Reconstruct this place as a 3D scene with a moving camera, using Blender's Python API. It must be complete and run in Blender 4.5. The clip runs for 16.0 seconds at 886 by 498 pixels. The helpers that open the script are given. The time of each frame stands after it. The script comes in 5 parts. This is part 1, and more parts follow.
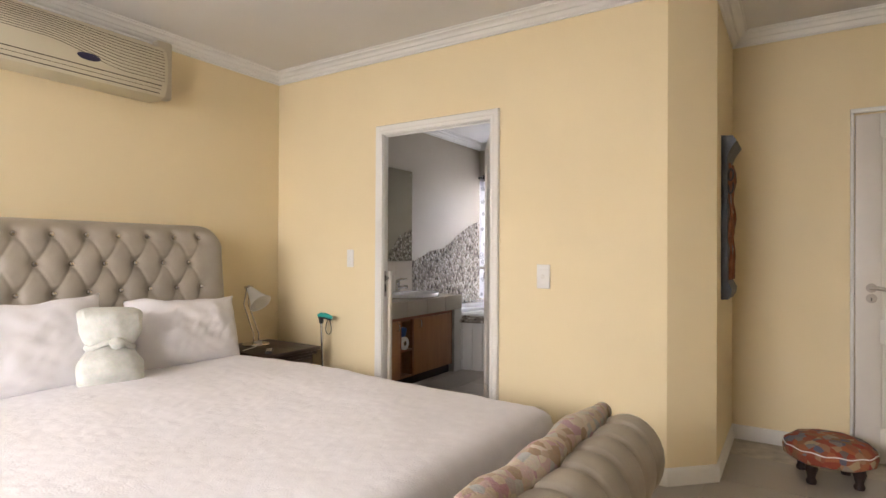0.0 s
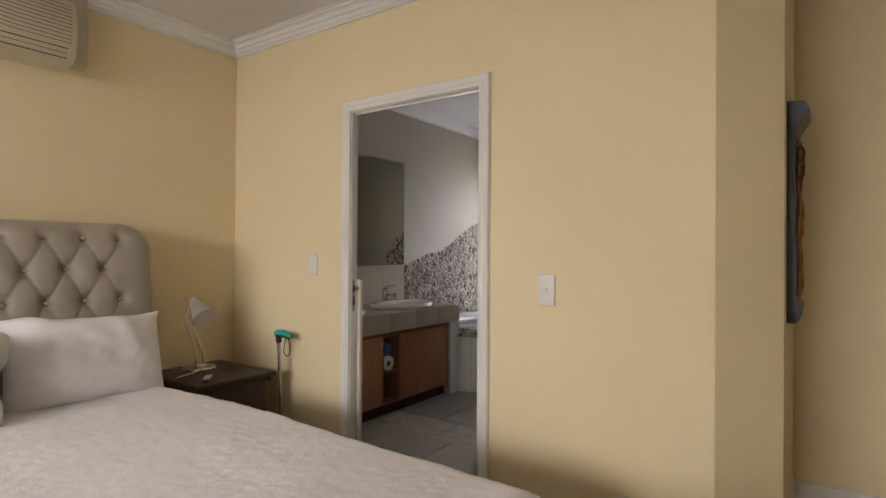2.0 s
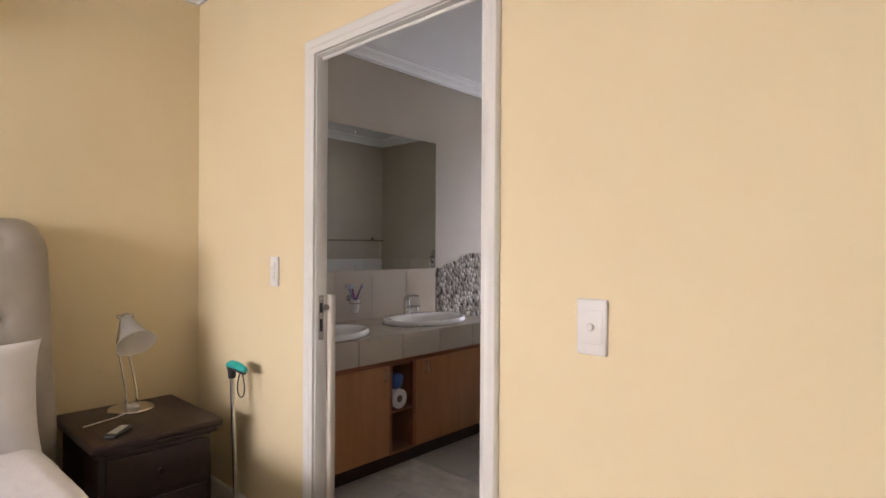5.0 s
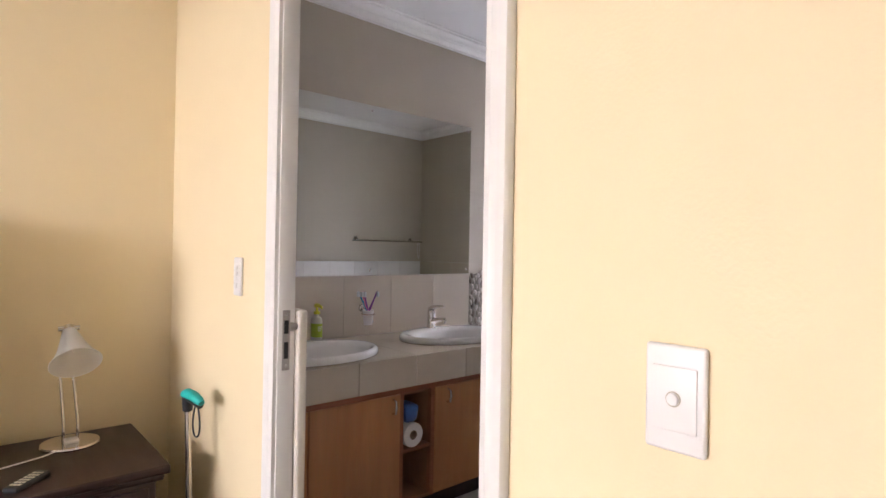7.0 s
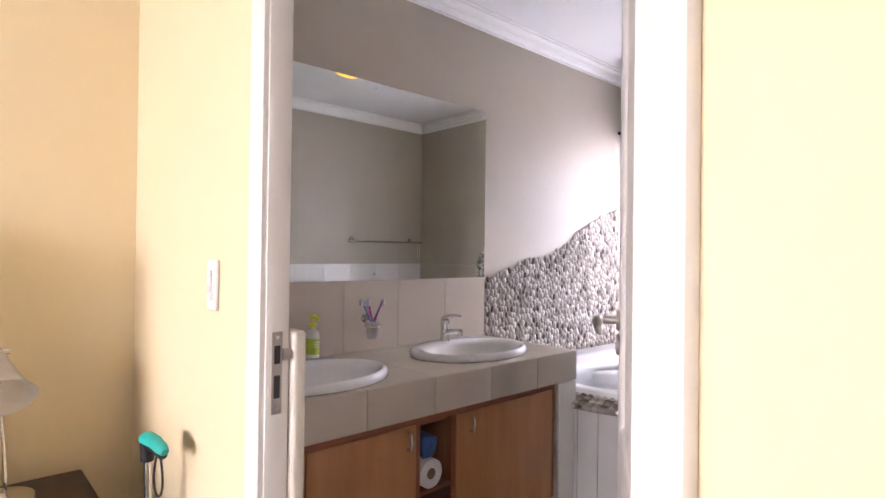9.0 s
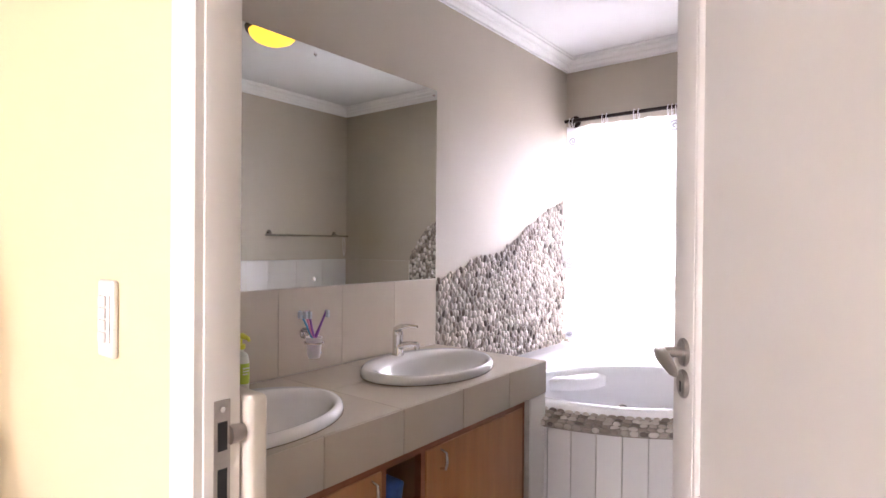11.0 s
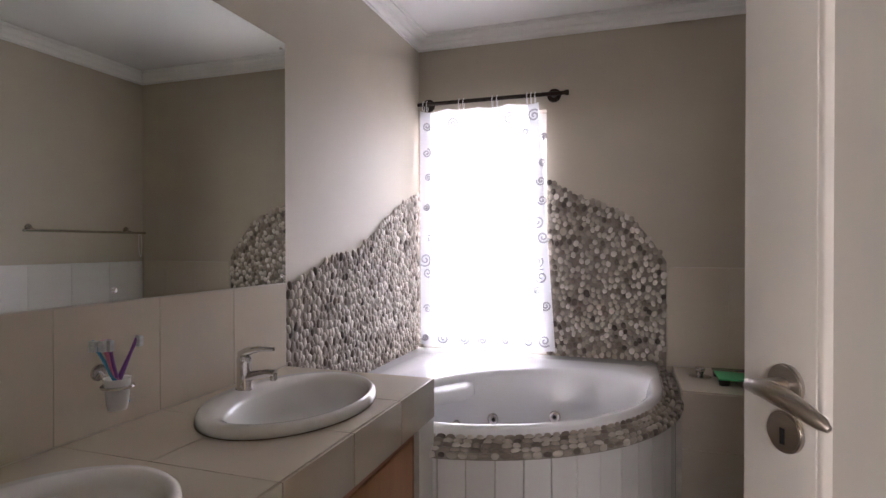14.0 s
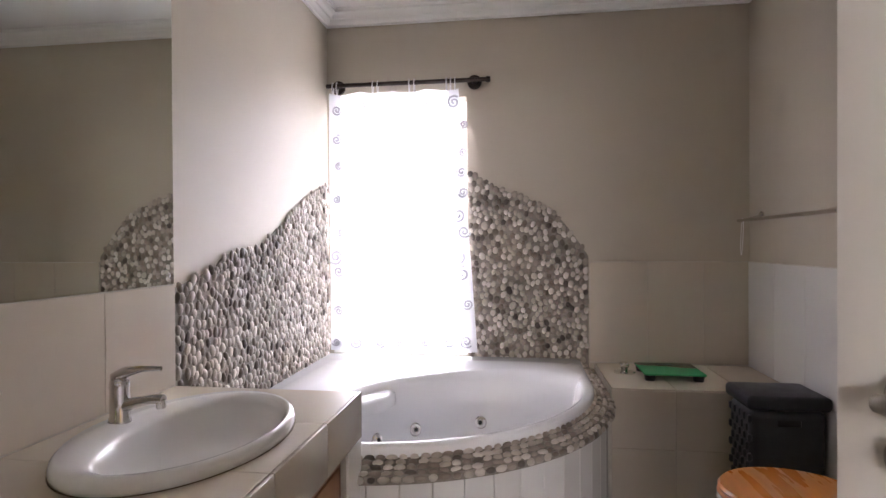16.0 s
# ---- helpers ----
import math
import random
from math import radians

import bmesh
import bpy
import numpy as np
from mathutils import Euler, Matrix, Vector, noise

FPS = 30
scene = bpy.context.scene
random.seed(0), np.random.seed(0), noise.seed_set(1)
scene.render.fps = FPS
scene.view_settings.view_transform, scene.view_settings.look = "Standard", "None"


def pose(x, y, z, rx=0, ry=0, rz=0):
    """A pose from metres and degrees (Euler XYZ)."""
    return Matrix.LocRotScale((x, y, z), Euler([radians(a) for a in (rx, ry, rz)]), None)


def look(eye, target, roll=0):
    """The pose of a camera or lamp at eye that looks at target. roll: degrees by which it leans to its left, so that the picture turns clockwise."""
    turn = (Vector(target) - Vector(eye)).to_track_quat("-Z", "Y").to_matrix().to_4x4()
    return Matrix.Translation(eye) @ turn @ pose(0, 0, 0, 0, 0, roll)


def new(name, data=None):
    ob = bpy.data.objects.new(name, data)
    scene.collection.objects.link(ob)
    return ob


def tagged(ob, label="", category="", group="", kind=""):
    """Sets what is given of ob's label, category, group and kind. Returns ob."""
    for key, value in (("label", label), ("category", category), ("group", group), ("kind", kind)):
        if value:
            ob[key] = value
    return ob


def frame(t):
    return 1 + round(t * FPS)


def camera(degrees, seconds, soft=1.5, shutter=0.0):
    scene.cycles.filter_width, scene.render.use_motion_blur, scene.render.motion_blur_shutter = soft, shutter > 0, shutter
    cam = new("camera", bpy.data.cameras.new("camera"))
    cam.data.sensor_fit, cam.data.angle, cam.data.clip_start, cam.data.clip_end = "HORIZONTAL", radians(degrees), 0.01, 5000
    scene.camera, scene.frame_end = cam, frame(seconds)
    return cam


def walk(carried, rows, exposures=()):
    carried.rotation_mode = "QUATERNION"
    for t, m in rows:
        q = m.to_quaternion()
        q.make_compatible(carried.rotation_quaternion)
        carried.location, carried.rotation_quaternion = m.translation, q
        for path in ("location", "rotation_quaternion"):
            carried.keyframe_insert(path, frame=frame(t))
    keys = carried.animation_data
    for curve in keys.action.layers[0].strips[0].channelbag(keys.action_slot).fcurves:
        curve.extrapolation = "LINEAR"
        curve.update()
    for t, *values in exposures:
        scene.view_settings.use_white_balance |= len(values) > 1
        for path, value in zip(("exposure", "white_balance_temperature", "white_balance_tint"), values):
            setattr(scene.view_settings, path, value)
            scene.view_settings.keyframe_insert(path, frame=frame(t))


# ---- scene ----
cam = camera(77.8, 16.0)

PATH = [
    (0, (0.157, -0.188, 1.213), (-0.926, 1.493, 1.224), 0.3),
    (0.5, (0.113, -0.005, 1.218), (-0.984, 1.667, 1.233), 0.4),
    (1, (0.055, 0.178, 1.205), (-1.061, 1.838, 1.22), 0.4),
    (1.5, (-0.015, 0.388, 1.227), (-1.144, 2.038, 1.243), 0.4),
    (2, (-0.075, 0.561, 1.238), (-1.214, 2.205, 1.25), 0.4),
    (2.5, (-0.139, 0.73, 1.248), (-1.29, 2.366, 1.257), 0.4),
    (3, (-0.181, 0.902, 1.254), (-1.369, 2.511, 1.258), 0.3),
    (3.5, (-0.255, 1.064, 1.25), (-1.467, 2.654, 1.259), 0.5),
    (4, (-0.317, 1.244, 1.268), (-1.566, 2.805, 1.273), 0.4),
    (6.5, (-0.66, 2.01, 1.26), (-2.149, 3.347, 1.267), 0.9),
    (7, (-0.756, 2.133, 1.26), (-2.256, 3.455, 1.269), 1.0),
    (7.5, (-0.862, 2.192, 1.255), (-2.365, 3.511, 1.265), 0.8),
    (8, (-0.993, 2.237, 1.254), (-2.491, 3.562, 1.268), 0.8),
    (8.2, (-1.029, 2.254, 1.25), (-2.531, 3.575, 1.268), 0.7),
    (10.3, (-1.447, 2.406, 1.265), (-2.785, 3.892, 1.261), 0.4),
    (10.5, (-1.495, 2.41, 1.28), (-2.803, 3.922, 1.269), 0.3),
    (11, (-1.598, 2.467, 1.292), (-2.834, 4.04, 1.276), 0.5),
    (11.5, (-1.685, 2.515, 1.285), (-2.822, 4.16, 1.275), 0.4),
    (12, (-1.756, 2.557, 1.277), (-2.793, 4.267, 1.271), 0.3),
    (12.5, (-1.84, 2.602, 1.275), (-2.781, 4.367, 1.269), 0.1),
    (13, (-1.925, 2.676, 1.276), (-2.768, 4.49, 1.268), 0.1),
    (13.5, (-2.0, 2.719, 1.271), (-2.739, 4.577, 1.259), 0.1),
    (14, (-2.072, 2.77, 1.269), (-2.707, 4.667, 1.255), 0.0),
    (14.5, (-2.131, 2.819, 1.263), (-2.661, 4.747, 1.25), -0.0),
    (15, (-2.18, 2.866, 1.251), (-2.607, 4.819, 1.24), -0.1),
    (15.5, (-2.215, 2.924, 1.249), (-2.554, 4.895, 1.234), -0.1),
    (16, (-2.254, 2.994, 1.242), (-2.523, 4.976, 1.227), -0.3),
]
EXPOSURE = [(0, -0.05, 6300, 13), (1, -0.33, 6350, 13), (2, -0.63, 6400, 12), (3, -0.85, 6450, 12), (4.2, -0.4, 6350, 16), (6.3, 0.38, 6000, 18), (7.5, 0.55, 6000, 20), (8.2, 0.68, 6000, 22),
            (10.5, 1.0, 6150, 25), (11.5, 0.95, 6250, 21), (12.5, 0.58, 6320, 19), (13.5, 0.2, 6320, 19), (14.5, -0.17, 6320, 18), (15.2, 0.02, 6320, 18), (16, 0.45, 6320, 18)]
walk(cam, [(t, look(eye, target, roll)) for t, eye, target, roll in PATH], EXPOSURE)

# ---- world, window light, lamps ----
world = bpy.data.worlds.new("world")
scene.world = world
world.use_nodes = True
wn = world.node_tree
sky = wn.nodes.new("ShaderNodeTexSky")
sky.sky_type, sky.sun_disc = "NISHITA", False
sky.sun_elevation, sky.sun_rotation = radians(40), radians(200)
wn.links.new(sky.outputs[0], wn.nodes["Background"].inputs[0])
wn.nodes["Background"].inputs[1].default_value = 0.12


def area_light(name, eye, target, w, h, power, colour):
    la = bpy.data.lights.new(name, "AREA")
    la.shape, la.size, la.size_y, la.energy, la.color = "RECTANGLE", w, h, power, colour
    ob = new(name, la)
    ob.matrix_world = look(eye, target)
    return ob


area_light("bedroom_window_light", (-0.95, -3.6, 2.85), (-1.45, 3.0, 0.9), 4.2, 2.4, 785, (1.0, 0.942, 0.922))
area_light("bath_window_light", (-3.0, 6.85, 1.45), (-2.7, 4.0, 1.0), 1.0, 1.6, 158, (0.96, 0.94, 1.0))
# ---- materials ----
MATS = {}


def mat(name, col, rough=0.5, metal=0.0, var=0.12, scale=6.0, fine=60.0, bump=0.1, col2=None, spec=0.5, coat=0.0, stretch=(1, 1, 1), island=False):
    """A surface with broad mottling, fine grain and a shallow relief."""
    m = bpy.data.materials.new(name)
    m.use_nodes = True
    nt = m.node_tree
    b = nt.nodes["Principled BSDF"]
    co = nt.nodes.new("ShaderNodeTexCoord")
    mp = nt.nodes.new("ShaderNodeMapping")
    mp.inputs["Scale"].default_value = stretch
    nt.links.new(co.outputs["Object"], mp.inputs["Vector"])
    n1, n2 = nt.nodes.new("ShaderNodeTexNoise"), nt.nodes.new("ShaderNodeTexNoise")
    n1.inputs["Scale"].default_value, n1.inputs["Detail"].default_value = scale, 6
    n2.inputs["Scale"].default_value, n2.inputs["Detail"].default_value = fine, 4
    nt.links.new(mp.outputs[0], n1.inputs["Vector"])
    nt.links.new(mp.outputs[0], n2.inputs["Vector"])
    mix = nt.nodes.new("ShaderNodeMix")
    mix.data_type = "RGBA"
    c2 = col2 or tuple(c * (1 - var * 1.6) for c in col)
    mix.inputs[6].default_value, mix.inputs[7].default_value = (*col, 1), (*c2, 1)
    rng = nt.nodes.new("ShaderNodeMapRange")
    rng.inputs["From Min"].default_value, rng.inputs["From Max"].default_value = 0.3, 0.7
    nt.links.new(n1.outputs["Fac"], rng.inputs["Value"])
    nt.links.new(rng.outputs[0], mix.inputs[0])
    mul = nt.nodes.new("ShaderNodeMix")
    mul.data_type, mul.blend_type = "RGBA", "MULTIPLY"
    mul.inputs[0].default_value = var
    nt.links.new(mix.outputs[2], mul.inputs[6])
    nt.links.new(n2.outputs["Color"], mul.inputs[7])
    nt.links.new(mul.outputs[2], b.inputs["Base Color"])
    rr = nt.nodes.new("ShaderNodeMapRange")
    rr.inputs["To Min"].default_value, rr.inputs["To Max"].default_value = max(0.02, rough - 0.08), min(1, rough + 0.08)
    nt.links.new(n1.outputs["Fac"], rr.inputs["Value"])
    nt.links.new(rr.outputs[0], b.inputs["Roughness"])
    b.inputs["Metallic"].default_value = metal
    b.inputs["Specular IOR Level"].default_value = spec
    b.inputs["Coat Weight"].default_value = coat
    bp = nt.nodes.new("ShaderNodeBump")
    bp.inputs["Strength"].default_value, bp.inputs["Distance"].default_value = bump, 0.004
    nt.links.new(n2.outputs["Fac"], bp.inputs["Height"])
    nt.links.new(bp.outputs[0], b.inputs["Normal"])
    MATS[name] = m
    return m


def ramp_mat(name, stops, rough, per_island, bump=0.2, fine=80, var=0.25):
    """Pieces that each take a colour of their own from a ramp."""
    m = mat(name, (0.5, 0.5, 0.5), rough, var=var, fine=fine, bump=bump)
    nt = m.node_tree
    ramp = nt.nodes.new("ShaderNodeValToRGB")
    el = ramp.color_ramp.elements
    while len(el) < len(stops):
        el.new(0.5)
    for e, (p, c) in zip(el, stops):
        e.position, e.color = p, (*c, 1)
    if per_island:
        src = nt.nodes.new("ShaderNodeNewGeometry").outputs["Random Per Island"]
    else:
        src = nt.nodes.new("ShaderNodeObjectInfo").outputs["Random"]
    nt.links.new(src, ramp.inputs[0])
    mul = [n for n in nt.nodes if n.bl_idname == "ShaderNodeMix" and n.blend_type == "MULTIPLY"][0]
    nt.links.new(ramp.outputs[0], mul.inputs[6])
    return m


M_YELLOW = mat("yellow_wall_paint", (0.82, 0.69, 0.44), 0.62, var=0.03, scale=1.3, fine=160, bump=0.12, spec=0.3)
M_TAUPE = mat("taupe_wall_paint", (0.48, 0.425, 0.34), 0.5, var=0.04, scale=1.5, fine=150, bump=0.1, spec=0.4)
M_CEIL = mat("ceiling_paint", (0.76, 0.745, 0.72), 0.8, var=0.03, scale=1.2, fine=120, bump=0.08, spec=0.2)
M_CORNICE = mat("cornice_plaster", (0.82, 0.81, 0.78), 0.7, var=0.03, scale=3, fine=90, bump=0.08)
M_TRIM = mat("white_gloss_paint", (0.80, 0.78, 0.73), 0.38, var=0.04, scale=2.5, fine=50, bump=0.08)
M_DOOR = mat("door_enamel", (0.71, 0.675, 0.62), 0.42, var=0.04, scale=2.0, fine=40, bump=0.1)
M_FLOOR = ramp_mat("grey_floor_tile", [(0.0, (0.38, 0.35, 0.31)), (1.0, (0.44, 0.41, 0.37))], 0.36, False, 0.004, 30, 0.05)
M_TILE = ramp_mat("cream_wall_tile", [(0.0, (0.54, 0.475, 0.385)), (1.0, (0.58, 0.51, 0.42))], 0.22, False, 0.006, 30, 0.05)
M_WTILE = ramp_mat("white_wall_tile", [(0.0, (0.68, 0.66, 0.63)), (1.0, (0.74, 0.72, 0.69))], 0.2, False, 0.006, 30, 0.05)
M_GROUT = mat("grout", (0.68, 0.63, 0.545), 0.9, var=0.2, scale=12, fine=200, bump=0.3)
M_DGROUT = mat("grey_cement", (0.36, 0.32, 0.27), 0.9, var=0.25, scale=14, fine=220, bump=0.5)
STONES = [(0.0, (0.10, 0.08, 0.065)), (0.14, (0.22, 0.175, 0.14)), (0.36, (0.39, 0.33, 0.27)), (0.65, (0.51, 0.45, 0.38)), (1.0, (0.68, 0.62, 0.55))]
M_PEB = ramp_mat("river_pebble", STONES, 0.36, False)
M_PEBJ = ramp_mat("river_pebble_many", STONES, 0.36, True)
M_CERAM = mat("white_ceramic", (0.82, 0.81, 0.80), 0.1, var=0.015, scale=3, fine=30, bump=0.01, coat=0.3)
M_ACRYL = mat("white_acrylic", (0.83, 0.83, 0.84), 0.14, var=0.015, scale=3, fine=30, bump=0.01, coat=0.3)
M_CHROME = mat("chrome", (0.72, 0.70, 0.68), 0.12, 1.0, var=0.05, scale=9, fine=80, bump=0.01)
M_STEEL = mat("brushed_steel", (0.50, 0.46, 0.42), 0.32, 1.0, var=0.1, scale=8, fine=140, bump=0.05, stretch=(1, 1, 6))
M_IRON = mat("dark_bronze", (0.05, 0.035, 0.028), 0.42, 0.7, var=0.3, scale=20, fine=120, bump=0.15)
M_WOOD = mat("beech_veneer", (0.50, 0.23, 0.085), 0.42, var=0.2, scale=5, fine=45, bump=0.08, col2=(0.40, 0.17, 0.06), stretch=(3, 3, 0.35))
M_WOODEDGE = mat("cherry_edging", (0.33, 0.12, 0.045), 0.4, var=0.2, scale=5, fine=60, bump=0.08, stretch=(3, 0.4, 3))
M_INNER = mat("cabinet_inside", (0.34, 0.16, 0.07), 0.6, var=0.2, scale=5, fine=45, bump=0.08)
M_DARKW = mat("mahogany_stain", (0.040, 0.016, 0.012), 0.42, var=0.3, scale=6, fine=70, bump=0.08, stretch=(0.5, 4, 4))
M_LEATH = mat("pewter_leatherette", (0.40, 0.355, 0.29), 0.34, var=0.1, scale=6, fine=240, bump=0.22, spec=0.6)
M_LINEN = mat("white_linen", (0.87, 0.85, 0.86), 0.85, var=0.05, scale=7, fine=260, bump=0.3, spec=0.2)
M_QUILT = mat("plush_bedspread", (0.88, 0.86, 0.88), 0.9, var=0.03, scale=16, fine=150, bump=0.4, spec=0.15)
M_SATIN = mat("sage_brocade", (0.55, 0.56, 0.50), 0.5, var=0.15, scale=22, fine=90, bump=0.3, col2=(0.68, 0.68, 0.63))
M_ACP = mat("aged_cream_plastic", (0.66, 0.60, 0.44), 0.4, var=0.05, scale=3, fine=60, bump=0.03)
M_ACB = mat("ac_side_plastic", (0.56, 0.50, 0.38), 0.45, var=0.06, scale=4, fine=60, bump=0.03)
M_BLACK = mat("black_plastic", (0.02, 0.02, 0.022), 0.45, var=0.2, scale=12, fine=90, bump=0.05)
M_LINE = mat("dark_groove", (0.10, 0.075, 0.05), 0.8, var=0.2, scale=12, fine=90, bump=0.05)
M_NAVY = mat("navy_badge", (0.05, 0.045, 0.10), 0.3, var=0.15, scale=40, fine=90, bump=0.03)
M_TEAL = mat("teal_grip_rubber", (0.01, 0.42, 0.36), 0.5, var=0.1, scale=25, fine=120, bump=0.1)
M_SWITCH = mat("switch_plastic", (0.80, 0.78, 0.74), 0.35, var=0.02, scale=20, fine=60, bump=0.02)
M_HAMPER = mat("charcoal_resin", (0.036, 0.038, 0.046), 0.5, var=0.15, scale=14, fine=70, bump=0.15)
M_GREEN = mat("green_scale_glass", (0.06, 0.42, 0.17), 0.18, var=0.06, scale=10, fine=60, bump=0.01)
M_SEAT = mat("orange_pine_varnish", (0.56, 0.21, 0.045), 0.28, var=0.2, scale=6, fine=50, bump=0.05, col2=(0.44, 0.14, 0.03), stretch=(4, 0.5, 4), coat=0.4)
M_PAPER = mat("tissue_paper", (0.82, 0.80, 0.78), 0.95, var=0.06, scale=20, fine=150, bump=0.3)
M_CARD = mat("cardboard", (0.33, 0.24, 0.16), 0.9, var=0.15, scale=25, fine=140, bump=0.2)
M_BLUEP = mat("blue_wrapper", (0.05, 0.13, 0.42), 0.35, var=0.25, scale=24, fine=90, bump=0.1)
M_LIME = mat("lime_label", (0.46, 0.62, 0.05), 0.4, var=0.1, scale=20, fine=90, bump=0.02)
M_SOAPY = mat("yellow_pump", (0.75, 0.72, 0.06), 0.35, var=0.06, scale=20, fine=90, bump=0.02)
M_SOAPW = mat("soap_bottle", (0.74, 0.74, 0.62), 0.3, var=0.05, scale=20, fine=90, bump=0.02)
M_PURPLE = mat("purple_brush", (0.22, 0.07, 0.33), 0.35, var=0.1, scale=40, fine=90, bump=0.02)
M_PINK = mat("pink_brush", (0.75, 0.25, 0.42), 0.35, var=0.1, scale=40, fine=90, bump=0.02)
M_BLUEB = mat("blue_brush", (0.05, 0.30, 0.55), 0.35, var=0.1, scale=40, fine=90, bump=0.02)
M_BRIST = mat("bristle", (0.7, 0.75, 0.8), 0.8, var=0.2, scale=60, fine=250, bump=0.3)
M_ARTB = mat("slate_carved_wood", (0.035, 0.045, 0.06), 0.45, var=0.35, scale=12, fine=90, bump=0.3)
M_ARTO = mat("copper_paint", (0.40, 0.13, 0.04), 0.45, 0.3, var=0.35, scale=25, fine=90, bump=0.3)
M_SPIRAL = mat("grey_print", (0.50, 0.50, 0.54), 0.7, var=0.1, scale=40, fine=90, bump=0.02)
M_MOULD = mat("silicone_stain", (0.30, 0.235, 0.165), 0.9, var=0.4, scale=50, fine=200, bump=0.2)
M_THROW = ramp_mat("patchwork_cloth", [(0.0, (0.40, 0.29, 0.19)), (0.2, (0.62, 0.50, 0.38)), (0.45, (0.72, 0.63, 0.50)), (0.62, (0.50, 0.52, 0.50)), (0.75, (0.55, 0.33, 0.36)), (1.0, (0.74, 0.66, 0.54))], 0.9, True, 0.8, 110)
M_PATCH = ramp_mat("embroidered_patch", [(0.0, (0.30, 0.035, 0.02)), (0.3, (0.30, 0.11, 0.06)), (0.5, (0.45, 0.35, 0.20)), (0.65, (0.10, 0.12, 0.20)), (0.8, (0.20, 0.13, 0.07)), (1.0, (0.40, 0.12, 0.05))], 0.9, True, 0.8, 140)


def patch_over(m, scale, stops):
    """Cloth whose colour changes from patch to patch."""
    nt = m.node_tree
    vor = nt.nodes.new("ShaderNodeTexVoronoi")
    vor.inputs["Scale"].default_value = scale
    co = nt.nodes.new("ShaderNodeTexCoord")
    nt.links.new(co.outputs["Object"], vor.inputs["Vector"])
    ramp = [n for n in nt.nodes if n.bl_idname == "ShaderNodeValToRGB"][0]
    sep = nt.nodes.new("ShaderNodeSeparateColor")
    nt.links.new(vor.outputs["Color"], sep.inputs[0])
    nt.links.new(sep.outputs[0], ramp.inputs[0])


patch_over(M_THROW, 30, None)
patch_over(M_PATCH, 24, None)


def glassy(name, col, rough, trans, ior=1.45):
    m = bpy.data.materials.new(name)
    m.use_nodes = True
    b = m.node_tree.nodes["Principled BSDF"]
    b.inputs["Base Color"].default_value = (*col, 1)
    b.inputs["Roughness"].default_value = rough
    b.inputs["Transmission Weight"].default_value = trans
    b.inputs["IOR"].default_value = ior
    return m


M_GLASS = glassy("clear_glass", (0.95, 0.97, 0.96), 0.02, 1.0)
M_FROST = glassy("frosted_glass", (0.95, 0.94, 0.92), 0.35, 0.70)
M_MIRROR = glassy("mirror_silver", (0.80, 0.82, 0.78), 0.008, 0.0)
M_MIRROR.node_tree.nodes["Principled BSDF"].inputs["Metallic"].default_value = 1.0


def glow(name, col, strength):
    m = bpy.data.materials.new(name)
    m.use_nodes = True
    b = m.node_tree.nodes["Principled BSDF"]
    b.inputs["Base Color"].default_value = (*col, 1)
    b.inputs["Emission Color"].default_value = (*col, 1)
    b.inputs["Emission Strength"].default_value = strength
    return m


M_LAMPGLOW = glow("lit_amber_glass", (1.0, 0.62, 0.05), 1.0)
M_OUT = glow("bright_overcast", (0.95, 0.97, 1.0), 3.5)

# sheer curtain: thin cloth that lets light through
M_SHEER = bpy.data.materials.new("sheer_curtain")
M_SHEER.use_nodes = True
nt = M_SHEER.node_tree
for n in list(nt.nodes):
    if n.bl_idname == "ShaderNodeBsdfPrincipled":
        nt.nodes.remove(n)
sh_d, sh_t, sh_p = nt.nodes.new("ShaderNodeBsdfDiffuse"), nt.nodes.new("ShaderNodeBsdfTranslucent"), nt.nodes.new("ShaderNodeBsdfTransparent")
sh_d.inputs[0].default_value = sh_t.inputs[0].default_value = (0.86, 0.86, 0.88, 1)
m1, m2 = nt.nodes.new("ShaderNodeMixShader"), nt.nodes.new("ShaderNodeMixShader")
m1.inputs[0].default_value, m2.inputs[0].default_value = 0.6, 0.30
nt.links.new(sh_d.outputs[0], m1.inputs[1])
nt.links.new(sh_t.outputs[0], m1.inputs[2])
weave = nt.nodes.new("ShaderNodeTexNoise")
weave.inputs["Scale"].default_value = 70
wr = nt.nodes.new("ShaderNodeMapRange")
wr.inputs["To Min"].default_value, wr.inputs["To Max"].default_value = 0.05, 0.14
nt.links.new(weave.outputs["Fac"], wr.inputs["Value"])
nt.links.new(wr.outputs[0], m2.inputs[0])
nt.links.new(m1.outputs[0], m2.inputs[1])
nt.links.new(sh_p.outputs[0], m2.inputs[2])
nt.links.new(m2.outputs[0], nt.nodes["Material Output"].inputs[0])


M_FOLD = bpy.data.materials.new("sheer_curtain_fold")
M_FOLD.use_nodes = True
fb = M_FOLD.node_tree.nodes["Principled BSDF"]
fb.inputs["Base Color"].default_value = (0.80, 0.80, 0.83, 1)
fb.inputs["Roughness"].default_value = 0.85
ft, fm = M_FOLD.node_tree.nodes.new("ShaderNodeBsdfTranslucent"), M_FOLD.node_tree.nodes.new("ShaderNodeMixShader")
ft.inputs[0].default_value = (0.80, 0.80, 0.84, 1)
fm.inputs[0].default_value = 0.30
M_FOLD.node_tree.links.new(fb.outputs[0], fm.inputs[1])
M_FOLD.node_tree.links.new(ft.outputs[0], fm.inputs[2])
M_FOLD.node_tree.links.new(fm.outputs[0], M_FOLD.node_tree.nodes["Material Output"].inputs[0])


